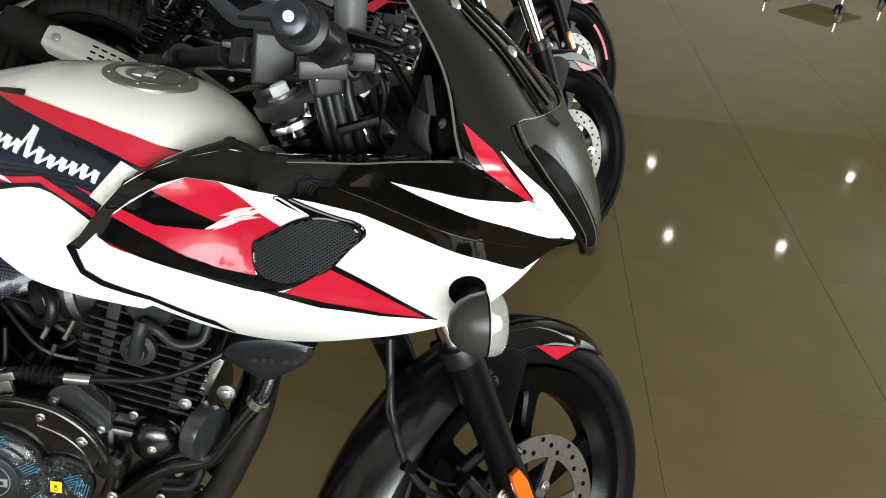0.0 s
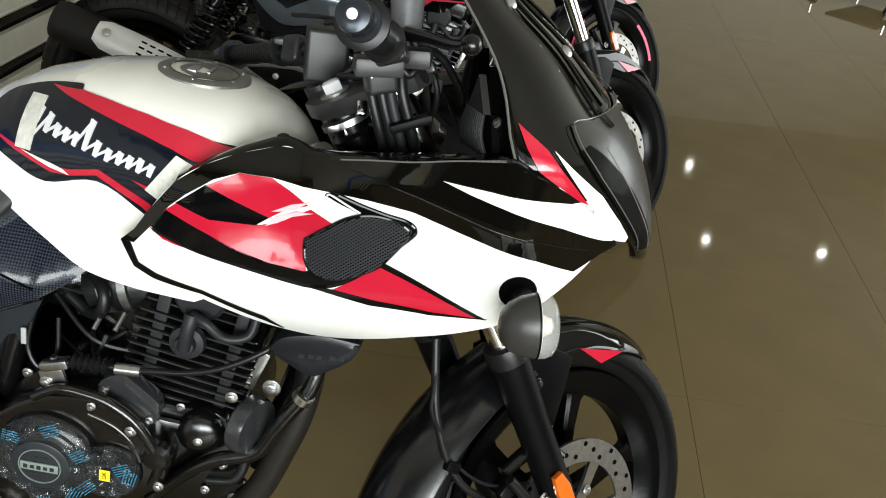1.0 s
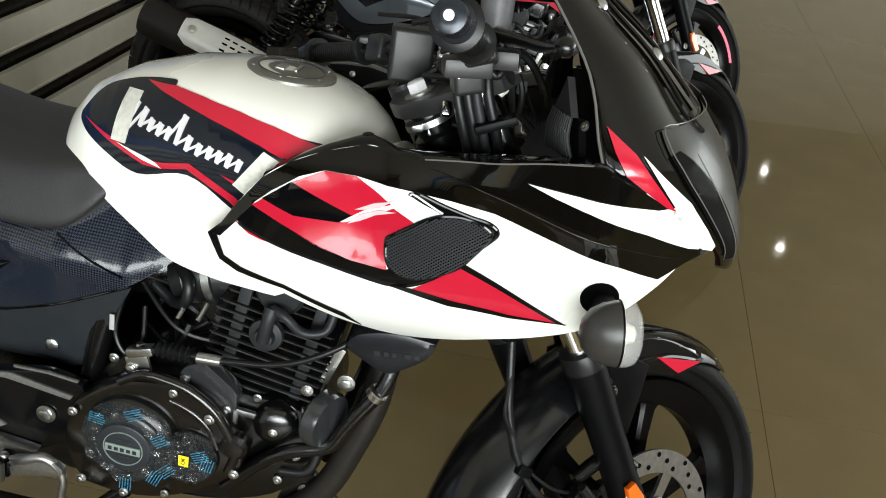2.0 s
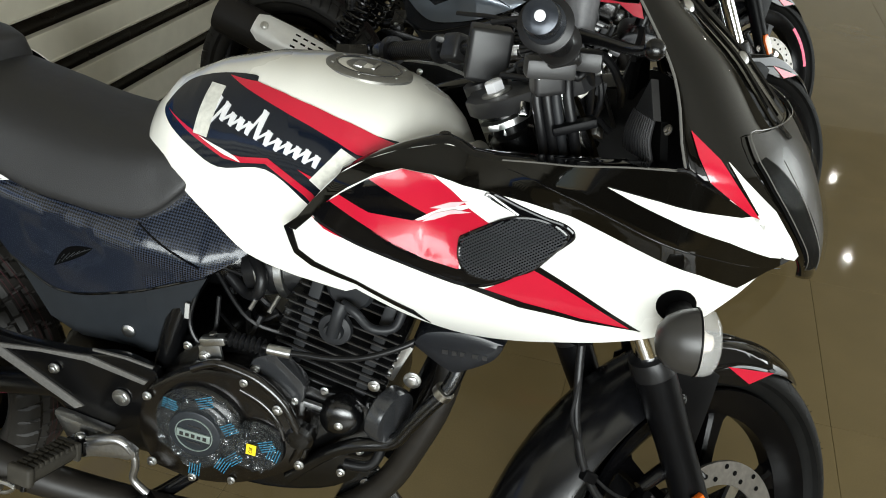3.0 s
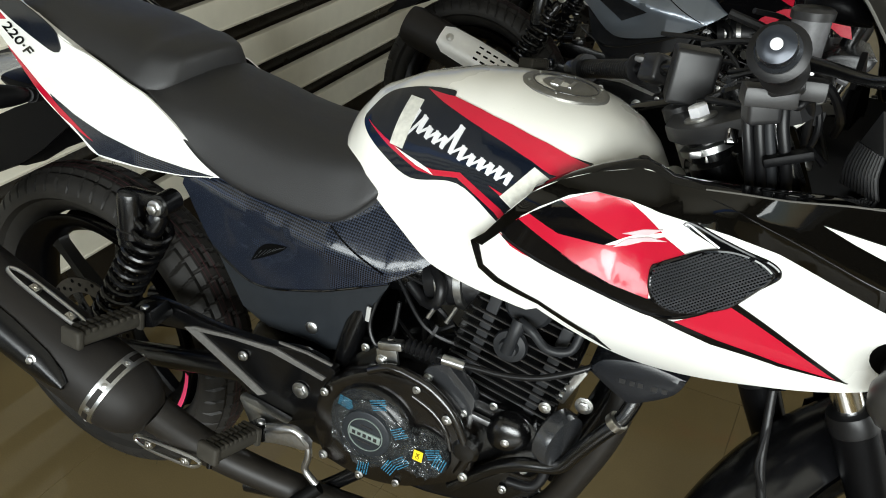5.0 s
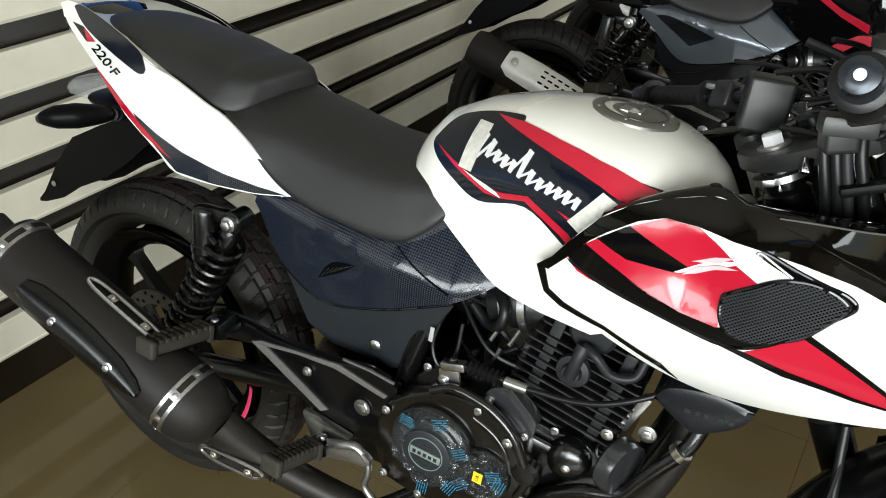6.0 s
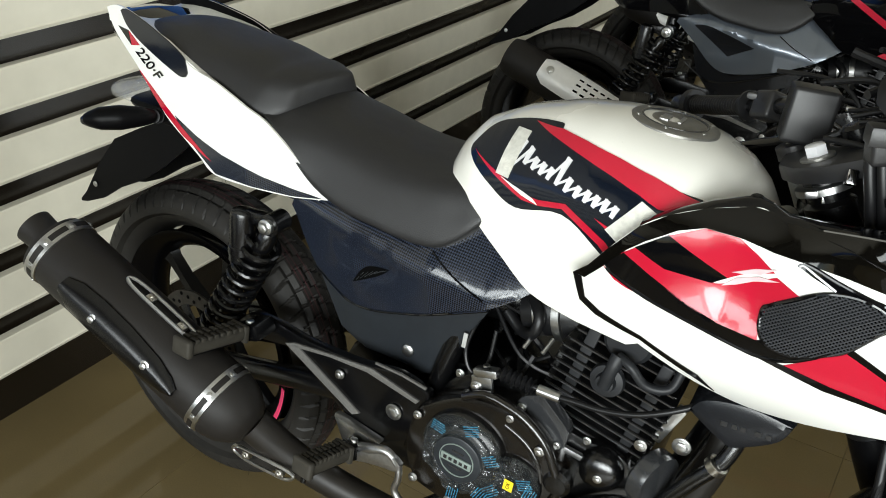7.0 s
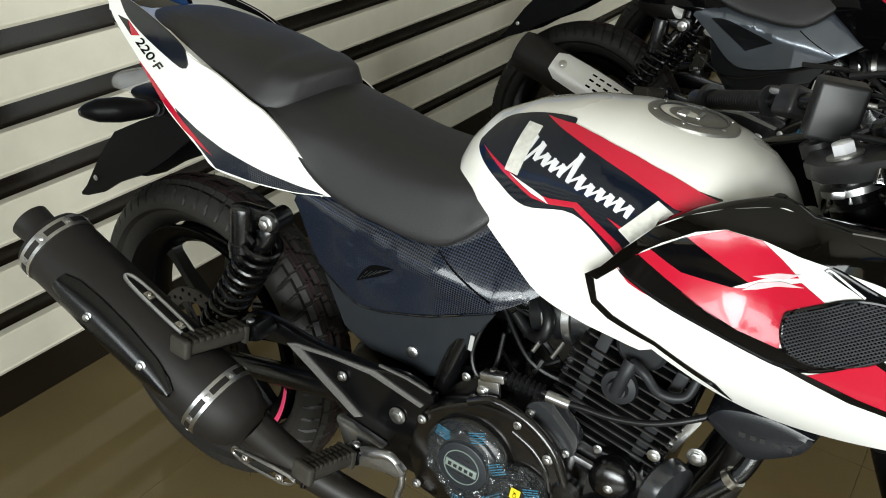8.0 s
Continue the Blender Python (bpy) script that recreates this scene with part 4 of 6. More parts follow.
def front_end(bike, faired):
    wheel(bike, "front_wheel", FRONT_M, FRONT_R, .090, .134, 6, 26, .004, None if faired else ((10, 50), (130, 170), (250, 290)))
    # fork legs
    for side in (-1, 1):
        leg = part("fork_leg", tube(bmesh.new(), (stem(side * .095, .016, -.388), stem(side * .095, .008, -.55), stem(side * .095, -.004, -.76)), [.0285, .0285, .026, .026, .027, .030], 24), PLASTIC, bike, "black fork slider with chrome upper tube")
        part("fork_tube", tube(bmesh.new(), (stem(side * .095, .018, .01), stem(side * .095, .016, -.40)), .0185, 24, straight=True), CHROME, leg)
        part("dust_seal", lathe(bmesh.new(), ((.021, .012), (.028, .010), (.0305, 0), (.0305, -.016), (.0285, -.018)), axis_matrix(stem(side * .095, .016, -.389), TURN.to_3x3() @ UP), 24), HOSE, leg)
        out = TURN.to_3x3() @ Vector((0, side, 0))
        m = TURN @ Matrix.Translation(HEAD_AT + Vector((0, side * .127, 0)) + FWD * -.004 - UP * .628)
        m = m @ Matrix.Rotation(-RAKE, 4, "Y")
        part("reflector", slab(bmesh.new(), ((-.010, -.036), (.010, -.036), (.013, .010), (.008, .036), (-.008, .036), (-.013, .010)), -.005, .005, m, .002), ORANGE, leg, "orange side reflector")
        part("axle_nut", bolt(bmesh.new(), FRONT_M @ Vector((.012, side * .124, 0)), out, .013, .012), STEEL, leg)
    # caliper and its hose
    cm = FRONT_M @ Matrix.Translation((-.135, -.082, .058)) @ Matrix.Rotation(radians(-40), 4, "Y")
    bm = box(bmesh.new(), (.060, .036, .085), cm, .010)
    box(bm, (.030, .030, .120), cm @ Matrix.Translation((.012, .006, .004)), .006)
    cal = part("brake_caliper", bm, ALLOY_BLACK, bike, "black front brake caliper")
    bm = bmesh.new()
    for p in ((-.103, -.103, .083), (-.172, -.101, .075), (-.118, -.102, .020)):
        bolt(bm, FRONT_M @ Vector(p), TURN.to_3x3() @ Vector((0, -1, 0)), .008, .008)
    part("caliper_bolt", bm, STEEL, cal)
    for k in (-.022, .022):
        part("slide_pin", tube(bmesh.new(), [cm @ Vector(p) for p in ((k, -.020, .030), (k, -.020, .078))], [.009, .007], 12, straight=True), HOSE, cal)
    part("caliper_carrier", tube(bmesh.new(), [FRONT_M @ Vector(p) for p in ((-.16, -.076, .13), (-.10, -.080, .155), (-.055, -.085, .13))], [.010, .012, .010], 10), ALLOY_BLACK, cal)
    hose = [FRONT_M @ Vector(p) for p in ((-.262, -.062, .36), (-.266, -.064, .30), (-.266, -.064, .24), (-.250, -.066, .17), (-.215, -.07, .115), (-.14, -.075, .07))]
    hs = part("brake_hose", tube(bmesh.new(), hose, .0058, 10), HOSE, bike)
    part("hose_clip", box(bmesh.new(), (.026, .020, .012), FRONT_M @ Matrix.Translation((-.263, -.062, .352)), .003), PLASTIC, hs)
    part("hose_clip", box(bmesh.new(), (.024, .020, .016), FRONT_M @ Matrix.Translation((-.245, -.066, .160)) @ pose(0, 0, 0, 0, 30, 0), .003), PLASTIC, hs)
    part("sensor_wire", tube(bmesh.new(), [FRONT_M @ Vector(p) for p in ((-.262, -.066, .32), (-.272, -.068, .275), (-.276, -.068, .245), (-.258, -.068, .205), (-.246, -.068, .17), (-.19, -.074, .12), (-.11, -.076, .10))], .0026, 8), HOSE, bike)
    # mudguard: glossy front, dull rear
    bm = arc_guard(FRONT_M, FRONT_R + .015, 42, 116, .124, .034, flare=.10, point=.45)
    fender = part("front_mudguard", bm, BLACK, bike, "gloss black front mudguard with a red tip flash", sharp=50)
    part("mudguard_rear", arc_guard(FRONT_M, FRONT_R + .020, 108, 190, .142, .045, flare=.05, grow=.088), GUARD, fender, "dull black rear mudguard half")
    for s in (-.020, .020):
        rib = [FRONT_M @ Vector(((FRONT_R + .0145) * math.cos(radians(a)), s * min(1, (a - 40) / 40), (FRONT_R + .0145) * math.sin(radians(a)))) for a in range(47, 114, 6)]
        part("mudguard_rib", tube(bmesh.new(), rib, .0035, 6, 2), BLACK, fender)
    for side in (-1, 1):
        plate = ((-.105, .285), (-.05, .292), (-.008, .272), (-.026, .225), (-.048, .172), (-.066, .176), (-.085, .205), (-.112, .235))
        st = part("mudguard_stay", slab(bmesh.new(), rounded(plate, 3), side * .058, side * .064, FRONT_M, .002), PLASTIC, fender, sharp=30)
        bm = bolt(bmesh.new(), FRONT_M @ Vector((-.085, side * .066, .245)), TURN.to_3x3() @ Vector((0, side, 0)), .007, .006)
        part("stay_bolt", bm, ALLOY_BLACK, st)
        part("red_flash", slab(bmesh.new(), ((.008, .283), (.106, .261), (.055, .250)), side * .0605, side * .0625, FRONT_M), RED, fender, smooth=False)
        part("mudguard_skirt", slab(bmesh.new(), rounded(((-.10, .312), (.0, .313), (.06, .296), (.118, .262), (.055, .246), (-.02, .262), (-.09, .272)), 3), side * .052, side * .060, FRONT_M, .003), BLACK, fender, sharp=35)


def cockpit(bike):
    """Clamps, bars, grips, levers and switches."""
    m = TURN @ Matrix.Translation(HEAD_AT - FWD * .012) @ Matrix.Rotation(-RAKE, 4, "Y")
    bm = bmesh.new()
    outline = ((-.035, 0), (-.025, .045), (.01, .085), (.04, .125), (.070, .12), (.075, .085), (.045, .04), (.045, -.04), (.075, -.085), (.070, -.12), (.04, -.125), (.01, -.085), (-.025, -.045))
    slab(bm, outline, -.011, .011, m @ Matrix.Rotation(radians(90), 4, "X"), .004)
    clamp = part("top_clamp", bm, CONTROL, bike, "black top clamp with a bright stem nut")
    part("stem_nut", lathe(bmesh.new(), ((.020, .010), (.020, .014), (.015, .015)), m, 24), CAP_ALLOY, clamp)
    # pale silver rather than steel: the window's light on the nut is in its colour
    part("stem_nut_hex", lathe(bmesh.new(), ((.013, .014), (.013, .027), (.010, .029)), m, 6), SILVER, clamp)
    bm = slab(bmesh.new(), outline, -.012, .012, m @ Matrix.Translation((0, 0, -.17)) @ Matrix.Rotation(radians(90), 4, "X"), .004)
    part("bottom_clamp", bm, ALLOY_BLACK, bike)
    part("steering_head", lathe(bmesh.new(), ((.030, -.16), (.030, -.045), (.024, -.040), (.024, -.012)), m, 28), ALLOY_BLACK, bike)
    part("bearing_ring", lathe(bmesh.new(), ((.026, -.030), (.034, -.028), (.034, -.020), (.026, -.018)), m, 28), STEEL, bike)
    fore = TURN.to_3x3() @ Vector((1, 0, -.25))
    for side in (-1, 1):
        root = stem(side * .095, .018, .012)
        if side < 0:
            bend, end = Vector((1.114, -.170, .985)), Vector((1.096, -.385, 1.053))
        else:
            bend, end = Vector((.985, .085, .932)), Vector((.795, .27, .872))
        way = (end - bend).normalized()
        rm = axis_matrix(root, TURN.to_3x3() @ UP)
        bar = part("clip_on_bar", tube(bmesh.new(), (root, root + Vector((0, 0, .025)), bend.lerp(root, .35) + Vector((0, 0, .012)), bend, bend.lerp(end, .35)), [.012, .012, .012, .0115, .011], 16), ALLOY_BLACK, bike, "black clip-on handlebar")
        part("bar_clamp", lathe(bmesh.new(), ((.018, -.014), (.0225, -.012), (.0225, .006), (.018, .008)), rm, 24), CONTROL, bar)
        if side > 0:
            part("bar_cover", box(bmesh.new(), (.058, .048, .072), Matrix.Translation((1.005, .030, .936)) @ pose(0, 0, 0, 0, 5, 12), .006, 3), CONTROL, bar)
        # switch block
        sw = bend.lerp(end, .20)
        part("switch_block", box(bmesh.new(), (.034, .040, .040), axis_matrix(sw, way) @ Matrix.Rotation(radians(20), 4, "Z"), .007, 3), CONTROL, bar)
        bm = bmesh.new()
        for k in range(2):
            box(bm, (.014, .010, .008), Matrix.Translation(sw + Vector((-.024, side * (.012 - .024 * k), .008 + .006 * k))), .003)
        part("switch_button", bm, material("button_grey", (.06, .06, .06), .5), bar)
        # grip, flange and bar end
        gm = axis_matrix(bend.lerp(end, .34), way)
        length = (end - bend.lerp(end, .34)).length
        prof = [(.016, 0), (.0225, .002), (.0225, .007), (.0170, .011)]
        for k in range(22):
            h = .014 + (length - .040) * k / 22
            prof += [(.0152, h), (.0140, h + .0022), (.0152, h + .0044)]
        prof += [(.016, length - .040), (.0235, length - .040), (.0245, length - .028), (.0165, length - .024)]
        part("grip", lathe(bmesh.new(), prof, gm, 28), HOSE, bar, "ribbed black rubber grip")
        em = gm @ Matrix.Translation((0, 0, length - .012))
        ew = part("bar_end", lathe(bmesh.new(), ((.010, -.016), (.0180, -.014), (.0180, -.006), (.0150, -.003), (.0156, .002), (.0156, .018), (.0146, .0232), (.0095, .0250), (.0055, .0250)), em, 32), BAR_END, bar, "black bar-end weight with a bright insert")
        part("bar_end_insert", lathe(bmesh.new(), ((.0048, .0246), (.0046, .0258), (.0025, .0263)), em, 24), SILVER, ew)
        # lever
        fwd = fore
        if side < 0:
            pts = [Vector(p) for p in ((1.128, -.185, 1.008), (1.152, -.215, 1.010), (1.180, -.270, 1.014), (1.194, -.324, 1.026))]
        else:
            pts = [bend.lerp(end, k) + Vector((.035, .060, -.012)) for k in (.10, .30, .60, .90)]
        lev = part("lever", tube(bmesh.new(), pts, [.0082, .0066, .0058, .0055], 12), ALLOY_BLACK, bar, "black brake or clutch lever")
        bm = bmesh.new()
        bmesh.ops.create_uvsphere(bm, u_segments=16, v_segments=10, radius=.0100, matrix=Matrix.Translation(pts[-1]))
        part("lever_ball", bm, ALLOY_BLACK, lev)
        part("lever_perch", box(bmesh.new(), (.034, .028, .022), Matrix.Translation(bend.lerp(end, .08) + fwd * .030), .006), CONTROL, bar)
        if side < 0:
            res = Matrix.Translation(bend + Vector((.010, .010, .046)))
            rv = part("brake_reservoir", lathe(bmesh.new(), ((.012, -.026), (.017, -.024), (.019, .016), (.017, .018)), res @ Matrix.Diagonal((1, 1.2, 1, 1)), 24), RESERVOIR, bar, "grey brake fluid reservoir")
            part("reservoir_lid", lathe(bmesh.new(), ((.021, .016), (.0215, .024), (.018, .027)), res @ Matrix.Diagonal((1, 1.2, 1, 1)), 24), CONTROL, rv)
            part("switch_lower", box(bmesh.new(), (.036, .030, .036), Matrix.Translation((1.096, -.150, .952)) @ pose(0, 0, 0, 0, -8, 20), .006, 3), CONTROL, bar)
            part("throttle_guide", box(bmesh.new(), (.052, .030, .020), Matrix.Translation((1.100, -.215, .978)) @ pose(0, 0, 0, 0, 0, 14), .004, 2), CONTROL, bar)
    # cables and wires between head and nose
    rnd = random.Random(4)
    for k in range(16):
        a = stem(rnd.uniform(-.12, .12), rnd.uniform(.0, .05), rnd.uniform(.0, .12))
        b = Vector((rnd.uniform(1.08, 1.20), rnd.uniform(-.13, .13), rnd.uniform(.74, .88)))
        mid = a.lerp(b, .5) + Vector((rnd.uniform(.0, .06), rnd.uniform(-.03, .03), rnd.uniform(.0, .05)))
        part("cable", tube(bmesh.new(), (a, a.lerp(mid, .5) + Vector((.02, 0, .03)), mid, b), rnd.choice((.003, .004, .0055)), 8), HOSE, bike)
    for k in range(9):
        at = Vector((rnd.uniform(1.06, 1.19), rnd.uniform(-.10, .08), rnd.uniform(.80, .87)))
        size = (rnd.uniform(.018, .035), rnd.uniform(.018, .03), rnd.uniform(.012, .025))
        part("connector", box(bmesh.new(), size, Matrix.Translation(at) @ pose(0, 0, 0, rnd.uniform(-30, 30), rnd.uniform(-30, 30), rnd.uniform(0, 90)), .003), (CONTROL, PLASTIC, CONTROL, STEEL)[k % 4], bike)
    for x0, z0, x1, z1, r in ((1.086, .927, 1.096, .887, .0062), (1.098, .929, 1.108, .889, .0066), (1.108, .930, 1.118, .891, .0058), (1.122, .932, 1.133, .893, .0066)):
        part("brake_hose", tube(bmesh.new(), ((x0 - .004, -.132, z0 + .03), (x0, -.140, z0), (x1, -.140, z1), (x1 + .012, -.128, z1 - .05), (x1 + .03, -.10, z1 - .12)), r, 10), RUBBER_GREY if r == .0058 else HOSE, bike)
    part("throttle_cable", tube(bmesh.new(), ((1.110, -.17, .995), (1.116, -.17, .982), (1.121, -.17, .969), (1.130, -.168, .960), (1.138, -.16, .966), (1.145, -.13, .955), (1.15, -.08, .90)), .0048, 10), HOSE, bike)
    for k, (x, y, z) in enumerate(((1.036, -.10, .872), (1.103, -.125, .875), (1.113, -.165, .985), (1.088, -.16, .958), (1.150, -.11, .957), (1.139, -.11, .934), (1.168, -.14, .99), (1.072, -.12, .905), (1.05, -.08, .868), (1.12, -.05, .90), (1.16, -.06, .925))):
        part("connector", box(bmesh.new(), (.014 + .003 * (k % 3), .012, .009 + .004 * (k % 2)), Matrix.Translation((x, y, z)) @ pose(0, 0, 0, 25 * k, -15 + 11 * k, 40 * k), .002), (STEEL, TAPE, RESERVOIR, CHROME)[k % 4], bike)
    part("hose_strap", box(bmesh.new(), (.052, .020, .011), Matrix.Translation((1.134, -.146, .899)) @ pose(0, 0, 0, 0, -18, 8), .003), PLASTIC, bike)
    part("ignition_lock", lathe(bmesh.new(), ((.018, -.01), (.020, .03), (.016, .034)), m @ Matrix.Translation((.058, 0, 0)), 20), ALLOY_BLACK, bike)


def seat_loft(stations, n=5):
    """A cushion along x: (x, half width and height of its lower edge, half width and height of its shoulder, crown)."""
    rows = [curve([(st[0], st[i], st[j]) for st in stations], n) for i, j in ((1, 2), (3, 4), (5, 5))]
    rings = []
    for low, sh, top in zip(*rows):
        x, wl, lo, ws, zs, hi = low.x, low.y, low.z, sh.y, sh.z, top.z
        half = curve(((0, wl - .012, lo - .010), (0, wl, lo), (0, ws + (wl - ws) * .62, lo + (zs - lo) * .52), (0, ws, zs), (0, ws * .74, zs + (hi - zs) * .62), (0, ws * .38, zs + (hi - zs) * .93), (0, 0, hi)), 4)
        right = [(x, -p.y, p.z) for p in half]
        rings.append(right + [(x, p.y, p.z) for p in reversed(half[:-1])])
    return bridge_new(rings)


def seats(bike):
    st = ((.655, .060, .782, .045, .792, .798), (.648, .090, .770, .070, .790, .800), (.634, .110, .757, .088, .788, .802), (.610, .124, .733, .100, .785, .803), (.580, .132, .710, .106, .781, .803),
          (.550, .137, .699, .110, .778, .803), (.500, .140, .701, .112, .777, .806), (.450, .141, .710, .112, .782, .812), (.400, .141, .720, .112, .793, .822), (.340, .139, .745, .113, .811, .838),
          (.290, .137, .788, .115, .823, .851), (.250, .130, .828, .112, .836, .860), (.215, .115, .838, .100, .846, .860), (.190, .090, .842, .080, .848, .856))
    part("rider_seat", seat_loft(st), SEAT, bike, "black vinyl rider seat", sharp=70)
    st = ((.270, .046, .856, .042, .876, .884), (.263, .082, .848, .070, .880, .891), (.246, .106, .840, .084, .883, .898), (.222, .120, .836, .096, .887, .905), (.195, .125, .846, .101, .888, .910), (.140, .121, .868, .098, .906, .926),
          (.065, .112, .900, .091, .922, .940), (0, .100, .928, .080, .937, .951), (-.05, .086, .938, .068, .944, .953), (-.085, .066, .942, .052, .945, .950))
    part("pillion_seat", seat_loft(st), SEAT, bike, "black vinyl pillion seat", sharp=70)


TAIL = ((.359, .724), (.328, .757), (.294, .793), (.243, .833), (.206, .850), (.136, .880), (.076, .898), (-.001, .940), (-.108, .972), (-.160, .966), (-.140, .928), (-.082, .878), (-.040, .837), (.001, .796), (.041, .769), (.081, .743), (.119, .718), (.210, .715), (.291, .717))


def tail(bike, paint, plain):
    for side in (-1, 1):
        body = part("tail_panel", skin(TAIL, tail_half, 0, .004, side), paint, bike, "slim tail panel rising behind the seat")
        if not plain:
            part("carbon_decal", skin(((.024, .804), (.045, .776), (.083, .7475), (.121, .7205), (.210, .7172), (.291, .7188), (.350, .7245), (.327, .728), (.232, .739), (.139, .758), (.077, .779)), tail_half, .001, .0014, side, curved=False), CARBON, body)
            part("red_stripe", skin(((-.071, .868), (-.015, .813), (.042, .7715), (.090, .7495), (.113, .741), (.043, .786), (-.028, .838)), tail_half, .0014, .0014, side, curved=False), RED, body)
            part("black_decal", skin(((-.125, .938), (-.093, .934), (-.088, .909)), tail_half, .0014, .0014, side, curved=False), BLACK, body)
            part("red_decal", skin(((-.0915, .933), (-.062, .912), (-.0865, .909)), tail_half, .0014, .0014, side, curved=False), RED, body)
        part("cowl_inset", skin(((-.110, .966), (-.089, .969), (-.020, .949), (.038, .924), (.064, .906), (.070, .884), (.064, .877), (.046, .877), (.0, .895), (-.059, .920), (-.094, .942)), tail_half, .002, .003, side), NAVY if not plain else BLACK, body, "black grab-rail inset")
        if not plain and side < 0:
            txt = bpy.data.curves.new("number", "FONT")
            txt.body, txt.size, txt.extrude, txt.shear, txt.offset = "220\u00b7F", .0320, .0006, .55, .0003
            ob = new("number_text", txt)
            dg = bpy.context.evaluated_depsgraph_get()
            me = bpy.data.meshes.new_from_object(ob.evaluated_get(dg))
            bpy.data.objects.remove(ob)
            bpy.data.curves.remove(txt)
            a, b = Vector((-.077, 0, .900)), Vector((-.008, 0, .851))
            d = (b - a).normalized()
            up = Vector((-d.z, 0, d.x))
            for v in me.vertices:
                p = a + d * v.co.x + up * v.co.y
                v.co = (p.x, side * (tail_half(p.x, p.z) + .0016 + v.co.z), p.z)
            me.materials.clear()
            me.materials.append(BLACK)
            num = new("number_decal", me)
            num.parent = body
    rings = []
    for x in np.linspace(-.16, .34, 16):
        z = float(np.interp(x, (-.16, -.11, 0, .16, .244, .30, .357), (.962, .962, .936, .868, .826, .778, .722)))
        w = tail_half(x, z) - .003
        rings.append([(x, -w, z - .004), (x, -w * .5, z - .010), (x, w * .5, z - .010), (x, w, z - .004), (x, w, z - .02), (x, -w, z - .02)])
    part("tail_deck", bridge_new(rings), paint, bike)
    bm = body_loft(((-.178, .052, .925, .955), (-.165, .078, .90, .963), (-.12, .094, .88, .962), (-.05, .104, .86, .930)), 16)
    part("tail_lamp", bm, BLACK, bike)
    # rear mudguard and plate carrier
    bm = bmesh.new()
    rows = [[(x, y, z) for y, z in ((-w, z0), (-w, z0 - d), (-w + .006, z0 - d), (-w + .006, z0 - .006), (w - .006, z0 - .006), (w - .006, z0 - d), (w, z0 - d), (w, z0), (0, z0 + .006))]
            for x, w, z0, d in ((.02, .085, .795, .05), (-.05, .086, .775, .085), (-.11, .086, .752, .10), (-.19, .084, .716, .10), (-.25, .080, .655, .075), (-.305, .078, .582, .022), (-.325, .078, .563, .006))]
    bridge(bm, rows)
    guard = part("rear_mudguard", bm, PLASTIC, bike, "black rear mudguard with plate carrier", sharp=30)
    part("guard_screw", bolt(bmesh.new(), (-.268, -.082, .607), (0, -1, 0), .004, .003), STEEL, guard)
    part("signal_base", body_loft(resample(((.03, .070, .755, .800), (-.02, .090, .755, .812), (-.08, .094, .768, .815), (-.13, .085, .788, .812)), 3), 18, 3.2), PLASTIC, guard)
    if not plain:
        part("plate_lamp", body_loft(((-.245, .030, .792, .808), (-.225, .050, .780, .818), (-.165, .060, .776, .826), (-.13, .045, .785, .820)), 16), LENS, guard, "clear plastic cover over the tail")
    for side in (-1, 1):
        prof = []
        for k in range(5):
            prof += [(.0115, .006 * k), (.0135, .006 * k + .003)]
        root, tip = Vector((-.035, side * .093, .790)), Vector((-.020, side * .130, .797))
        sig = part("turn_signal", tube(bmesh.new(), (root - (tip - root) * .5, tip), .012, 12, straight=True), HOSE, bike, "black rear turn signal on a ribbed rubber stalk")
        part("stalk_ribs", lathe(bmesh.new(), prof, axis_matrix(root, tip - root), 20), HOSE, sig)
        st = [Vector((-.022, side * .128, .797)), Vector((-.028, side * .146, .799)), Vector((-.048, side * .176, .800)), Vector((-.072, side * .200, .799)), Vector((-.092, side * .214, .797))]
        part("signal_body", tube(bmesh.new(), st, [.011, .0165, .0215, .0195, .009], 24, 6), SIGNAL_GREY if plain else PLASTIC, sig)
        part("signal_lens", tube(bmesh.new(), [p + Vector((-.009, 0, -.003)) for p in st[1:]], [.010, .018, .017, .006], 20, 5), SMOKE, sig)


SIDE_UP = ((.273, .694), (.300, .728), (.377, .745), (.478, .738), (.548, .736), (.590, .740), (.622, .730), (.711, .661), (.705, .653), (.651, .620), (.552, .580), (.432, .543), (.382, .540), (.309, .585))
SIDE_LOW = ((.309, .582), (.381, .535), (.432, .538), (.552, .575), (.653, .616), (.610, .552), (.560, .459), (.525, .445), (.495, .450), (.395, .446), (.345, .470))


SIDE_UP_PLAIN = ((.273, .694), (.300, .728), (.377, .745), (.478, .738), (.548, .736), (.590, .740), (.640, .728), (.713, .668), (.650, .628), (.552, .590), (.440, .570), (.385, .588), (.325, .648))
SIDE_LOW_PLAIN = ((.325, .640), (.385, .582), (.440, .564), (.552, .584), (.648, .620), (.605, .560), (.520, .525), (.430, .490), (.395, .500), (.345, .560))


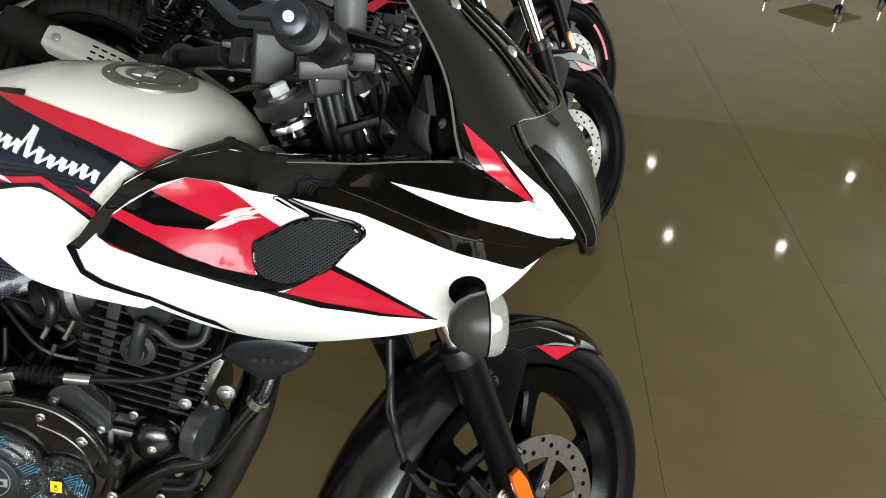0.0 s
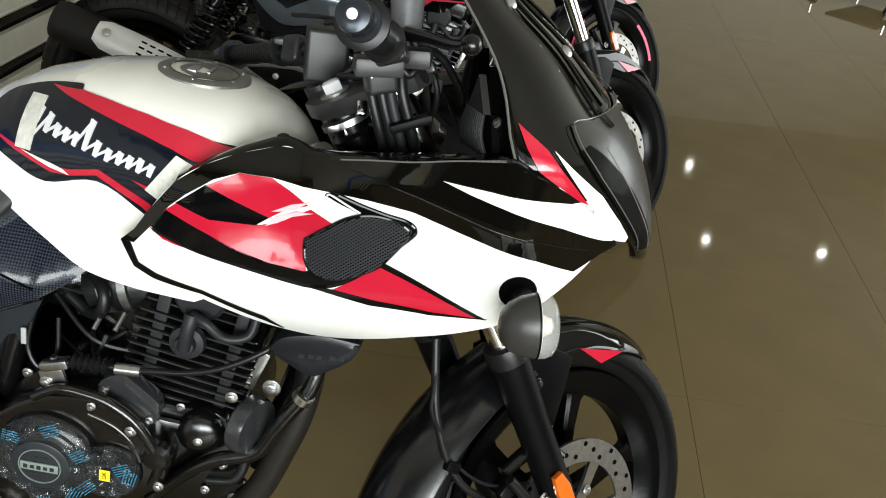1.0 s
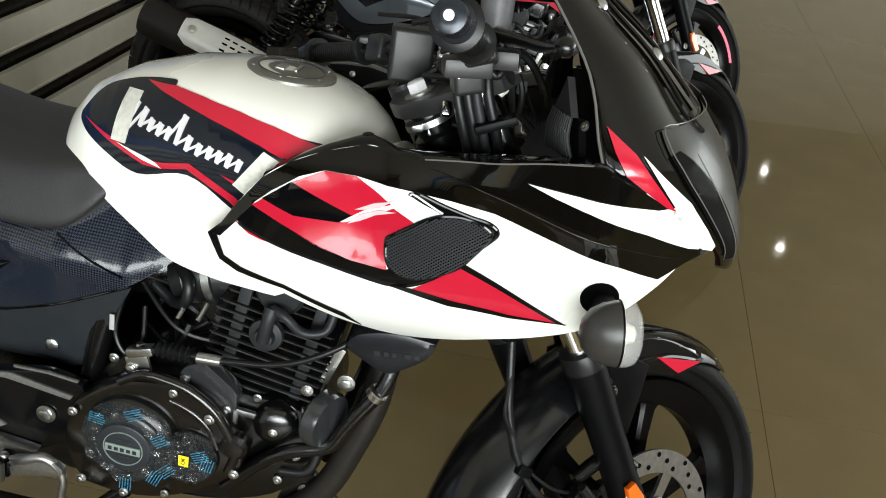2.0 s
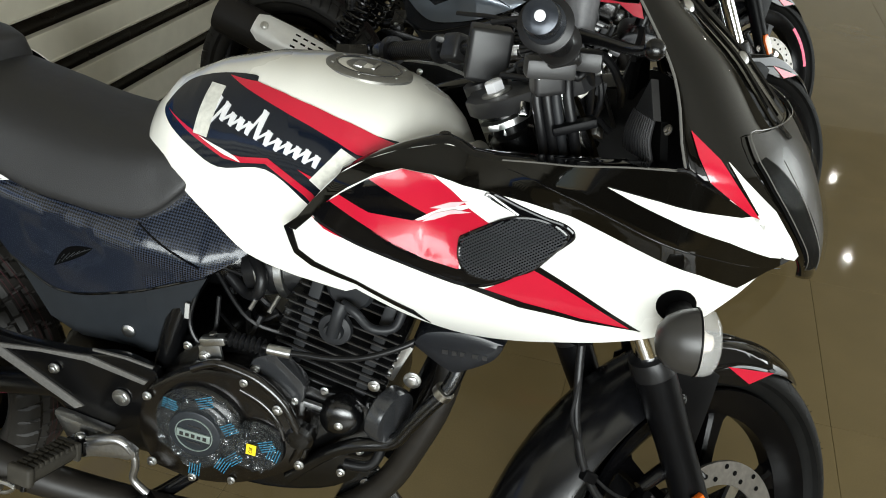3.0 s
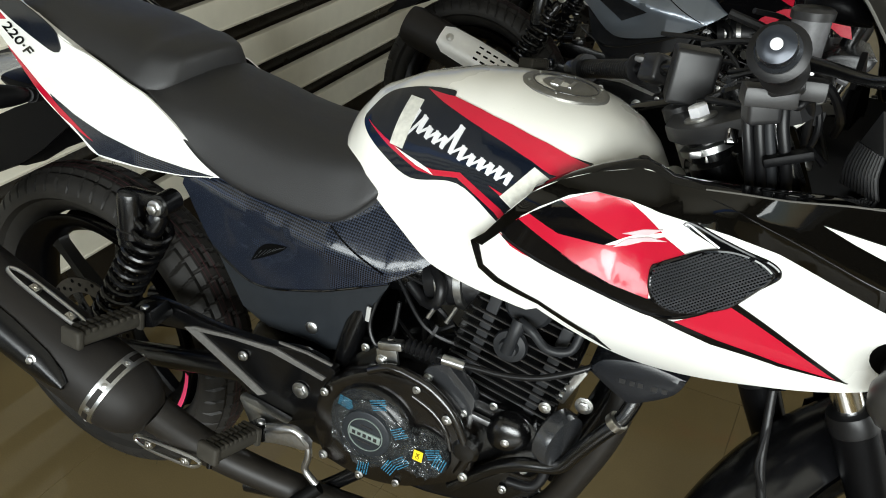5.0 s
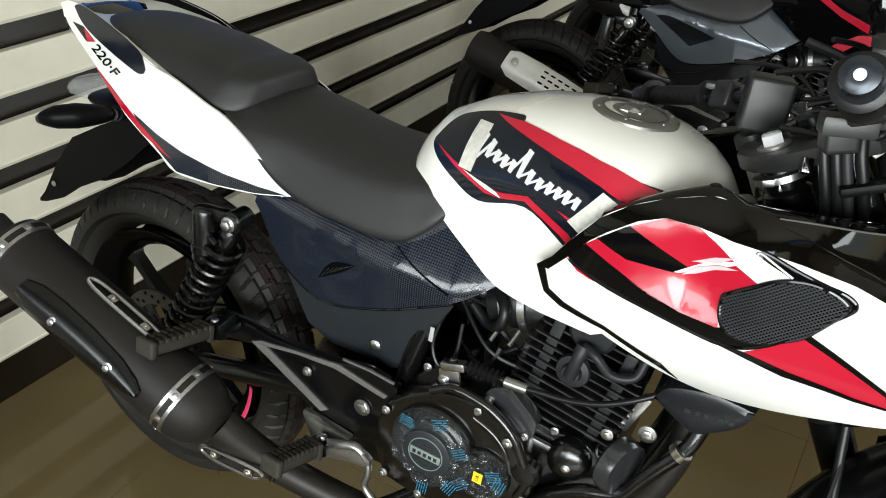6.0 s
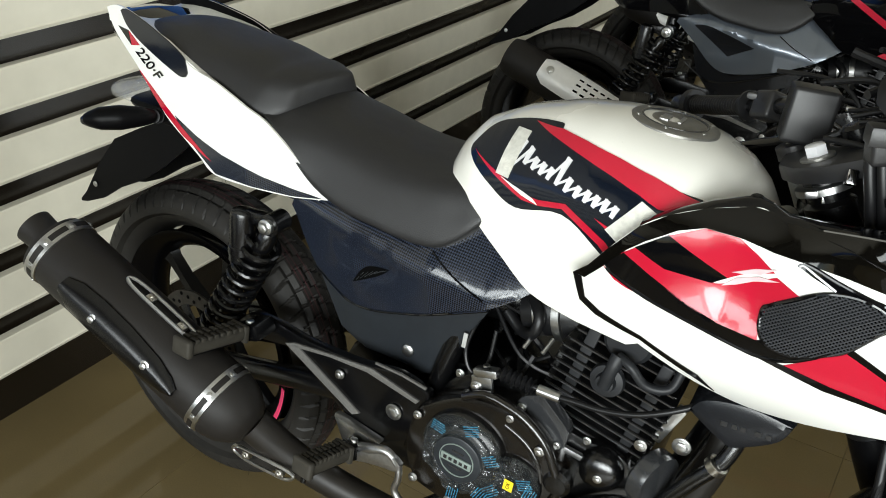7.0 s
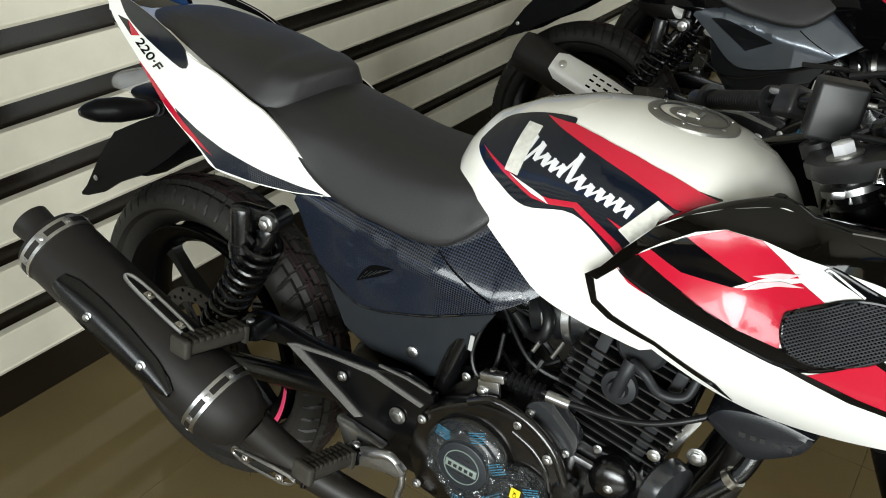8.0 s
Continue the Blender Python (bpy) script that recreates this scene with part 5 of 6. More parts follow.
def side_cover(bike, upper, lower, plain):
    for side in (-1, 1):
        body = part("side_cover", skin(SIDE_UP_PLAIN if plain else SIDE_UP, side_half, 0, .004, side), upper, bike, "side cover with a raised crease and small air slot")
        part("lower_cover", skin(SIDE_LOW_PLAIN if plain else SIDE_LOW, lambda x, z: side_half(x, z) - .004, 0, .004, side, curved=False), lower, body, "satin dark lower cover")
        # flat dark patch: the recess's shade is put into its colour, softer when plain
        part("air_slot", skin(((.325, .692), (.376, .691), (.496, .648), (.428, .617)) if plain else ((.397, .587), (.429, .625), (.479, .636), (.457, .618)), side_half, .0012, .0015, side), SHROUD if plain else BLACK_VOID, body)
        bm = bmesh.new()
        for k in range(0 if plain else 6):
            x, z = .406 + .010 * k, .594 + .006 * k
            p, q = (Vector((a, side * (side_half(a, b) + .0014), b)) for a, b in ((x, z), (x + .018, z + .020 - .0022 * k)))
            tube(bm, (p, q), .0006, 4, straight=True)
        if not plain:
            part("slot_wire", bm, MESH_STEEL, body)
        part("panel_seam", tube(bmesh.new(), [(x, side * (side_half(x, z) + .0006), z) for x, z in ((.553, .686), (.580, .668), (.61, .651), (.646, .634))], .0014, 6), BLACK, body)
        part("lower_lip", tube(bmesh.new(), [(x, side * (side_half(x, z) + .0004), z) for x, z in ((.309, .584), (.345, .558), (.382, .540), (.433, .542), (.50, .561), (.552, .579), (.653, .619))], .0022, 8), GREY_GLOSS, body)
        bm = lathe(bmesh.new(), ((.011, 0), (.011, .003), (.0075, .005), (.003, .0055)), axis_matrix((.501, side * (side_half(.501, .485) - .002), .485), (0, side, 0)), 18)
        part("cover_screw", bm, STEEL, body)


def shock(bike, side):
    top, low = Vector((.262, side * .145, .668)), Vector((.085, side * .150, .385))
    d = (low - top).normalized()
    L = (low - top).length
    m = axis_matrix(top, d)
    body = part("rear_shock", lathe(bmesh.new(), ((.010, .02), (.017, .03), (.017, .075), (.022, .08), (.022, .09), (.010, .092), (.010, L * .82), (.021, L * .83), (.021, L * .86), (.012, L * .9), (.010, L)), m, 24), ALLOY_BLACK, bike, "black rear shock with coil spring and gas canister")
    pts, turns = [], 10.5
    for k in range(int(turns * 14) + 1):
        a, t = 2 * math.pi * k / 14, k / (turns * 14)
        pts.append(m @ Vector((.030 * math.cos(a), .030 * math.sin(a), .045 + (L * .84 - .045) * t)))
    part("spring", tube(bmesh.new(), pts, .0054, 8, straight=True), ALLOY_BLACK, body)
    part("upper_eye", lathe(bmesh.new(), ((.010, -.02), (.019, -.018), (.019, .018), (.010, .02)), axis_matrix(top, (0, 1, 0)), 24), ALLOY_BLACK, body)
    part("upper_bolt", bolt(lathe(bmesh.new(), ((.013, 0), (.013, .006), (.011, .008)), axis_matrix(top + Vector((0, side * .018, 0)), (0, side, 0)), 20), top + Vector((0, side * .024, 0)), (0, side, 0), .009, .012), STEEL, body, "bright steel bolt")
    c = top + Vector((-.062, side * .012, -.02))
    can = part("gas_canister", lathe(bmesh.new(), ((.012, -.035), (.020, -.032), (.022, -.026), (.022, .030), (.024, .032), (.024, .045), (.022, .047), (.022, .060), (.016, .064)), axis_matrix(c, (-.12, 0, -1)), 24), ALLOY_BLACK, body)
    part("canister_bracket", box(bmesh.new(), (.055, .020, .022), Matrix.Translation(top + Vector((-.030, side * .006, .004))), .005), ALLOY_BLACK, body)


def foot_peg(bike, root, tip, feeler, label):
    """Rubber peg with two rows of ribs between end collars, on a hinged tongue."""
    root, tip = Vector(root), Vector(tip)
    d = (tip - root).normalized()
    m = axis_matrix(root, d) @ Matrix.Rotation(radians(90), 4, "Z")
    up = (m.to_3x3() @ Vector((1, 0, 0))).normalized()
    L = (tip - root).length
    peg = part("foot_peg", box(bmesh.new(), (.022, .024, L), m @ Matrix.Translation((-.006, 0, L / 2 - .008)), .006), PLASTIC, bike, label)
    bm = bmesh.new()
    run = L - .034
    box(bm, (.022, .037, L - .018), m @ Matrix.Translation((-.001, 0, L / 2 + .006)), .009, 3)
    for k in range(8):
        for y in (-.0095, .0095):
            box(bm, (.008, .016, run / 8 * .66), m @ Matrix.Translation((.010, y, .028 + run * k / 8)), .002)
    box(bm, (.031, .042, .009), m @ Matrix.Translation((-.001, 0, .018)), .004)
    box(bm, (.030, .042, .013), m @ Matrix.Translation((0, 0, L - .004)), .0055, 3)
    part("rubber_pad", bm, PEG, peg)
    part("hinge", box(bmesh.new(), (.026, .034, .024), m @ Matrix.Translation((-.004, 0, -.004)), .004), ALLOY_BLACK, peg)
    bm = lathe(bmesh.new(), ((.0075, 0), (.0075, .003), (.006, .0055), (.002, .006)), axis_matrix(root + up * .009 - d * .004, up), 20)
    part("pivot_pin", bm, STEEL, peg)
    if feeler:
        part("feeler_stud", tube(bmesh.new(), (tip - up * .010 - d * .010, tip - up * .028 - d * .008), [.0065, .0045], 12, straight=True), ALLOY_BLACK, peg)


def chassis(bike):
    part("backbone", tube(bmesh.new(), ((1.05, 0, .80), (.90, 0, .76), (.70, 0, .70), (.45, 0, .62)), .026, 14), ALLOY_BLACK, bike)
    part("down_tube", tube(bmesh.new(), ((1.06, 0, .76), (1.02, 0, .60), (.965, 0, .42), (.90, 0, .25)), .022, 14), ALLOY_BLACK, bike)
    for side in (-1, 1):
        part("rear_tube", tube(bmesh.new(), ((.62, side * .085, .66), (.40, side * .100, .70), (.20, side * .105, .73), (-.06, side * .08, .83)), .015, 12), ALLOY_BLACK, bike)
        part("frame_tube", tube(bmesh.new(), ((.66, side * .095, .66), (.60, side * .105, .56), (.56, side * .11, .44), (.52, side * .11, .30)), .018, 12), ALLOY_BLACK, bike)
        part("swing_arm", tube(bmesh.new(), ((.50, side * .105, .38), (.25, side * .115, .35), (-.047, side * .110 + .012, REAR_R - .042)), [.026, .022, .02], 12), ALLOY_BLACK, bike)
        # peg hanger: black plate with a bright triangular opening
        poly = ((.165, .452), (.205, .485), (.262, .484), (.33, .470), (.44, .464), (.515, .470), (.57, .452), (.575, .40), (.54, .352), (.47, .318), (.43, .322), (.405, .352), (.355, .392), (.30, .440), (.22, .440))
        hang = part("peg_hanger", slab(bmesh.new(), rounded(poly, 4), side * .138, side * .156, Matrix(), .004), ALLOY_BLACK, bike, "black peg hanger plate with bright edges", sharp=35)
        for strip in (((.283, .452), (.304, .459), (.440, .366), (.424, .358)), ((.304, .459), (.380, .462), (.465, .463), (.555, .434), (.549, .427), (.455, .453), (.380, .456), (.304, .451)), ((.471, .478), (.524, .473), (.568, .463), (.566, .459), (.522, .469), (.471, .474))):
            part("bright_edge", slab(bmesh.new(), strip, side * .155, side * .1595, Matrix(), .0012), STRIP, hang, "brushed bright edge strip", sharp=30)
        bm = slab(bmesh.new(), ((.398, .358), (.425, .352), (.492, .335), (.470, .312), (.44, .292), (.425, .285)), side * .156, side * .178, Matrix(), .007)
        part("heel_guard", bm, STEEL, hang, "polished heel guard")
        bm = bmesh.new()
        for x, z in ((.508, .396), (.60, .42), (.40, .43)):
            bolt(bm, (x, side * .158, z), (0, side, 0), .010 if x == .508 else .006, .008)
        part("hanger_bolt", bm, STEEL, hang)
        part("pillion_bracket", box(bmesh.new(), (.040, .05, .030), Matrix.Translation((.245, side * .185, .482)) @ pose(0, 0, 0, 0, -15, 0), .006), ALLOY_BLACK, hang)
        foot_peg(bike, (.238, side * .200, .486), (.220, side * .330, .508), False, "folding pillion foot peg with a ribbed rubber pad")
        foot_peg(bike, (.452, side * .200, .328), (.433, side * .306, .350), True, "rider foot peg with a ribbed rubber pad")
    # brake pedal
    ped = part("brake_pedal", tube(bmesh.new(), ((.455, -.19, .322), (.490, -.20, .342), (.522, -.20, .349), (.543, -.20, .330), (.545, -.20, .305), (.538, -.20, .276), (.558, -.20, .252)), [.009, .009, .0075, .0062, .006, .006, .0065], 12), ALLOY, bike, "bare alloy brake pedal")
    part("pedal_arm", slab(bmesh.new(), rounded(((.463, .324), (.459, .307), (.486, .314), (.519, .318), (.538, .319), (.550, .326), (.551, .335), (.534, .347), (.504, .342), (.481, .336)), 3), -.206, -.194, Matrix(), .002), ALLOY, ped, sharp=35)
    part("pedal_pad", tube(bmesh.new(), ((.562, -.198, .247), (.525, -.225, .215)), .0125, 12, straight=True), RUBBER, ped)
    part("side_stand", tube(bmesh.new(), ((.62, .12, .26), (.55, .22, .12), (.50, .285, .012)), .012, 10), ALLOY_BLACK, bike)
    part("rear_casing", slab(bmesh.new(), rounded(((.345, .33), (.42, .235), (.60, .215), (.62, .48), (.42, .47), (.36, .42)), 3), -.085, .085, Matrix(), .01), ENGINE, bike, "black casing behind the engine", sharp=35)
    part("main_stand", tube(bmesh.new(), ((.60, -.13, .24), (.50, -.15, .17), (.38, -.15, .14)), .013, 10), ALLOY_BLACK, bike)


def engine(bike):
    base, top = Vector((.80, 0, .400)), Vector((.868, 0, .640))
    d = (top - base).normalized()
    fwd = Vector((d.z, 0, -d.x))
    lean = Matrix((fwd.to_4d(), Vector((0, 1, 0, 0)), d.to_4d(), Vector((0, 0, 0, 1)))).transposed()
    lean.col[3] = (*base, 1)
    for c in range(3):
        lean[3][c] = 0
    core = part("cylinder", box(bmesh.new(), (.13, .17, .22), lean @ Matrix.Translation((0, 0, .12)), .02), ENGINE, bike, "black finned engine cylinder")
    n = 15
    for k in range(n):
        h = .022 + .0148 * k
        w = .182 if k < 11 else .172 - .008 * (k - 11)
        bm = bmesh.new()
        box(bm, (w, .222 if k < 12 else .205, .0042), lean @ Matrix.Translation((.002, 0, h)), .0016, 1)
        part("cooling_fin", bm, ENGINE, core, sharp=60)
        # thin pale strip painted as the highlight along the fin's tip
        bm = bmesh.new()
        box(bm, (w - .010, .002, .0026), lean @ Matrix.Translation((.002, -(.1115 if k < 12 else .103), h)), 0)
        part("fin_glint", bm, FIN_GLINT, core)
    bm = bmesh.new()
    for x in (-.052, .058):
        box(bm, (.018, .010, .20), lean @ Matrix.Translation((x, -.1025, .12)), .003)
    part("fin_rib", bm, RUBBER_GREY, core)
    part("cylinder_head", box(bmesh.new(), (.15, .16, .06), lean @ Matrix.Translation((0, 0, .265)), .018, 3), ENGINE, bike)
    # crankcase: shell plus covers
    case = ((.56, .30), (.60, .255), (.72, .235), (.84, .262), (.90, .33), (.905, .395), (.875, .440), (.80, .452), (.74, .50), (.66, .52), (.60, .48), (.565, .42))
    crank = part("crankcase", slab(bmesh.new(), rounded(case, 4), -.125, .12, Matrix(), .012), ENGINE, bike, "black crankcase", sharp=35)
    cover = ((.549, .407), (.57, .44), (.615, .472), (.655, .487), (.712, .487), (.757, .470), (.794, .430), (.812, .383), (.796, .334), (.705, .283), (.625, .272), (.560, .288), (.541, .338))
    part("clutch_cover", slab(bmesh.new(), rounded(cover, 4), -.175, -.12, Matrix(), .010), CASTING, crank, "glossy black clutch cover", sharp=35)
    for rib, r in ((((.690, .500), (.735, .486), (.770, .458), (.792, .420), (.803, .383), (.790, .345)), .0075), (((.712, .462), (.745, .444), (.768, .415), (.776, .385)), .0055), (((.640, .484), (.675, .500), (.705, .494)), .007)):
        part("cover_rib", tube(bmesh.new(), [(x, -.173, z) for x, z in rib], r, 12), CASTING, crank)
    cm = axis_matrix((.651, -.17, .392), (0, -1, 0))
    round_cover = part("clutch_dome", lathe(bmesh.new(), ((.071, -.02), (.071, .012), (.066, .022), (.058, .026), (.050, .024), (.046, .027), (.0, .029)), cm, 56), ENGINE, crank, "round cover wrapped in printed protective film")
    part("badge_ring", lathe(bmesh.new(), ((.0280, .0350), (.0280, .0378), (.0292, .0378), (.0292, .0350)), cm, 48, caps=False), BADGE, round_cover)
    part("badge_disc", lathe(bmesh.new(), ((.040, .026), (.0400, .0350), (.0380, .0362), (.001, .0364)), cm, 48), SLATE, round_cover, "dark slate disc in the round cover")
    bm = box(bmesh.new(), (.052, .0135, .003), cm @ Matrix.Translation((0, 0, .0380)) @ Matrix.Rotation(radians(-8), 4, "Z"), .001)
    part("badge_bar", bm, BADGE, round_cover, "grey-green badge bar")
    bm = bmesh.new()
    for k in range(5):
        box(bm, (.0055, .0062 - .001 * (k % 2), .0012), cm @ Matrix.Rotation(radians(-8), 4, "Z") @ Matrix.Translation((-.018 + .009 * k, 0, .0398)), 0)
    for w, y in ((.020, .0145), (.022, -.0145)):
        box(bm, (w, .0030, .0012), cm @ Matrix.Rotation(radians(-8), 4, "Z") @ Matrix.Translation((0, y, .0364)), 0)
    part("badge_mark", bm, MOUNT, round_cover)
    lm = axis_matrix((.734, -.172, .370), (0, -1, 0))
    low = part("lower_dome", lathe(bmesh.new(), ((.046, -.02), (.046, .006), (.040, .014), (.0, .016)), lm, 44), ENGINE, crank, "lower round cover wrapped in film")
    # film: crumpled clear sheet and blue printed patches
    for m, r, h0 in ((cm, .070, .0285), (lm, .045, .0165)):
        bm, rows = bmesh.new(), []
        rnd = random.Random(int(r * 1000))
        for i in range(9):
            rr = r * (1.0 - i / 8.6)
            rows.append([m @ Vector((rr * math.cos(2 * math.pi * j / 36), rr * math.sin(2 * math.pi * j / 36), h0 + .0050 + rnd.uniform(-1, 1) * (.0050 if i < 4 else .0022) - (.012 if i == 0 else 0))) for j in range(36)])
        bridge(bm, rows, caps=False)
        part("film", bm, FILM, round_cover if m is cm else low, "crumpled clear protective film", sharp=12).visible_shadow = False
    rnd = random.Random(8)
    for m, at, ang, h in ((cm, (.055, .020), 30, .0355), (cm, (-.034, .048), -15, .0355), (cm, (.040, -.050), 60, .0355), (cm, (.020, .060), 20, .0355), (cm, (-.005, -.066), 80, .0355), (lm, (.024, .014), 20, .0235), (lm, (-.030, -.022), 40, .0235), (lm, (.034, .0), 70, .0235)):
        bm = bmesh.new()
        q = m @ Matrix.Translation((*at, h)) @ Matrix.Rotation(radians(ang), 4, "Z")
        for k in range(5):
            x = -.011
            while x < .010:
                w = rnd.uniform(.003, .008)
                box(bm, (w, .0014, .0004), q @ Matrix.Translation((x + w / 2, -.008 + .004 * k, 0)), 0)
                x += w + rnd.uniform(.0006, .0022)
        part("blue_print", bm, FILM_BLUE, round_cover if m is cm else low)
    st = part("ok_sticker", box(bmesh.new(), (.015, .019, .0006), lm @ Matrix.Translation((.000, .004, .0240)) @ Matrix.Rotation(radians(172), 4, "Z"), 0), YELLOW, low, "small yellow sticker")
    txt = bpy.data.curves.new("ok", "FONT")
    txt.body, txt.size, txt.extrude, txt.align_x, txt.align_y = "OK", .0085, .0001, "CENTER", "CENTER"
    ob = new("ok_text", txt)
    me = bpy.data.meshes.new_from_object(ob.evaluated_get(bpy.context.evaluated_depsgraph_get()))
    bpy.data.objects.remove(ob)
    bpy.data.curves.remove(txt)
    me.transform(Matrix.Translation((.734, -.1968, .374)) @ pose(0, 0, 0, 90, 0, 0) @ pose(0, 0, .0, 0, 0, 82))
    me.materials.clear()
    me.materials.append(BLACK)
    word = new("sticker_word", me)
    word.parent = st
    # sprocket or bracket arm, bolts, small covers
    arm = ((.716, .486), (.723, .500), (.735, .509), (.759, .518), (.763, .511), (.781, .493), (.800, .472), (.800, .448), (.792, .433), (.778, .431), (.772, .454), (.755, .468), (.737, .471), (.724, .474))
    part("engine_mount", slab(bmesh.new(), rounded(arm, 4), -.152, -.128, Matrix(), .0025), MOUNT, crank, "satin bracket beside the cylinder", sharp=35)
    bm = bmesh.new()
    for x, z, y in ((.727, .486, .152), (.786, .441, .152), (.825, .452, .130), (.610, .491, .128), (.592, .443, .128), (.548, .385, .128), (.560, .300, .178), (.800, .345, .177), (.690, .290, .177), (.770, .440, .177), (.565, .425, .178), (.72, .478, .177), (.625, .282, .177), (.85, .30, .128), (.88, .35, .128)):
        bolt(bm, (x, -y, z), (0, -1, 0), .0042 + .0012 * ((x * 1000) % 3) / 2, .007)
    part("case_bolt", bm, STEEL, crank)
    part("starter_cap", lathe(bmesh.new(), ((.034, 0), (.034, .026), (.031, .036), (.025, .042), (.016, .0455), (.006, .047)), axis_matrix((.849, -.105, .411), (.1, -1, 0)), 30), ENGINE, crank)
    part("starter_bolt", bolt(bmesh.new(), (.853, -.151, .408), (.1, -1, 0), .0045, .005), STEEL, crank)
    part("oil_plug", lathe(bmesh.new(), ((.022, 0), (.022, .014), (.016, .02), (.004, .021)), axis_matrix((.800, -.16, .392), (0, -1, 0)), 24), ENGINE, crank)
    part("timing_tube", box(bmesh.new(), (.045, .008, .010), Matrix.Translation((.815, -.135, .424)) @ pose(0, 0, 0, 0, 12, 0), .002), ALLOY, crank)
    # spark plug cap and lead
    pl = part("plug_cap", lathe(bmesh.new(), ((.010, -.01), (.024, 0), (.026, .006), (.024, .012), (.015, .014), (.013, .024), (.006, .026)), axis_matrix((.838, -.113, .555), (0, -1, .1)), 30), RUBBER_GREY, bike, "black spark plug boot with lead")
    part("plug_boot", tube(bmesh.new(), ((.838, -.135, .555), (.846, -.138, .585), (.852, -.130, .605)), [.010, .009, .012], 14), RUBBER_GREY, pl)
    part("plug_lead", tube(bmesh.new(), ((.852, -.13, .605), (.872, -.14, .600), (.895, -.135, .575), (.925, -.125, .575), (.935, -.11, .60)), .0065, 12), RUBBER_GREY, pl)
    part("coil_cover", lathe(bmesh.new(), ((.036, -.01), (.036, .012), (.030, .018), (.0, .019)), axis_matrix((.858, -.10, .622), (0, -1, 0)), 32), RUBBER_GREY, bike)
    # intake: carburettor, sleeve and clamps
    part("carburettor", body_loft(((.585, .05, .56, .62), (.61, .062, .545, .64), (.66, .060, .545, .64), (.685, .045, .565, .63)), 20), ENGINE, bike)
    sl = part("intake_sleeve", tube(bmesh.new(), ((.690, -.05, .596), (.73, -.05, .606), (.79, -.03, .606)), .042, 28), HOSE, bike, "rubber intake sleeve with two steel clamps")
    for x in (.712, .742):
        part("hose_clamp", lathe(bmesh.new(), ((.0432, -.007), (.0448, -.006), (.0448, .006), (.0432, .007)), axis_matrix((x, -.05, .604), (1, 0, .18)), 32), STEEL, sl)
        part("clamp_screw", tube(bmesh.new(), ((x + .002, -.096, .580), (x - .006, -.116, .562)), .0035, 8, straight=True), STEEL, sl)
    part("breather_hose", tube(bmesh.new(), ((.70, -.08, .63), (.72, -.10, .612), (.715, -.105, .585), (.690, -.09, .575), (.66, -.08, .595)), .009, 12), HOSE, bike)
    part("drain_hose", tube(bmesh.new(), ((.635, -.12, .60), (.618, -.13, .54), (.632, -.135, .505), (.655, -.13, .52), (.662, -.12, .58)), .0035, 8), HOSE, bike)
    part("hose_tag", box(bmesh.new(), (.007, .003, .026), Matrix.Translation((.617, -.134, .555)) @ pose(0, 0, 0, 0, 8, 0), .001), material("tag_white", (.36, .36, .35), .5), bike)
    # throttle or clutch cable over the fins, with bright ferrule
    cab = part("clutch_cable", tube(bmesh.new(), ((.672, -.158, .532), (.72, -.158, .534), (.768, -.158, .528), (.806, -.158, .529), (.846, -.158, .530), (.894, -.156, .540), (.941, -.148, .560), (.975, -.134, .580), (.992, -.115, .605)), .0047, 10), HOSE, bike, "black clutch cable with bellows and a steel ferrule")
    prof = []
    for k in range(7):
        prof += [(.0075, .008 * k), (.0125, .008 * k + .004)]
    part("cable_bellows", lathe(bmesh.new(), prof, axis_matrix((.692, -.158, .537), (1, 0, -.12)), 18), HOSE, cab)
    part("cable_ferrule", tube(bmesh.new(), ((.751, -.158, .529), (.785, -.158, .527)), .0082, 12, straight=True), STEEL, cab)
    lever = part("clutch_arm", box(bmesh.new(), (.040, .018, .014), Matrix.Translation((.668, -.156, .528)) @ pose(0, 0, 0, 0, -12, 0), .004), STEEL, bike, "bright clutch release arm")
    bm = bmesh.new()
    box(bm, (.020, .024, .022), Matrix.Translation((.655, -.150, .502)), .004)
    bolt(bm, (.655, -.163, .502), (0, -1, 0), .006, .006)
    part("arm_clamp", bm, STEEL, lever)
    part("cable_bracket", box(bmesh.new(), (.034, .006, .026), Matrix.Translation((.664, -.160, .508)) @ pose(0, 0, 0, 0, -10, 0), .002), STEEL, lever)
    bm = bolt(bmesh.new(), (.664, -.150, .524), (0, 0, 1), .006, .012)
    part("bracket_nut", bm, STEEL, lever)
    part("arm_post", lathe(bmesh.new(), ((.014, -.05), (.014, .0), (.010, .004)), axis_matrix((.658, -.150, .492), (0, 0, 1)), 20), ENGINE, lever)
    # horn, oil cooler shroud and pipes
    horn = part("horn", lathe(bmesh.new(), ((.020, .02), (.040, .018), (.043, .010), (.043, -.004), (.036, -.010), (.030, -.006), (.012, -.009), (.0, -.009)), axis_matrix((.921, -.135, .436), (.86, -.42, -.10)), 36), MOUNT, bike, "round black horn in front of the engine")
    part("horn_bracket", box(bmesh.new(), (.014, .014, .07), Matrix.Translation((.93, -.10, .505)) @ pose(0, 0, 0, 0, 25, 0), .003), STEEL, horn)
    bm = bolt(bmesh.new(), (.954, -.118, .488), (0, -1, 0), .009, .008)
    bolt(bm, (.905, -.15, .490), (0, -1, 0), .006, .006)
    part("horn_bolt", bm, STEEL, horn)
    shroud = ((.955, .568), (.975, .592), (1.03, .600), (1.085, .590), (1.072, .562), (1.035, .538), (1.010, .532))
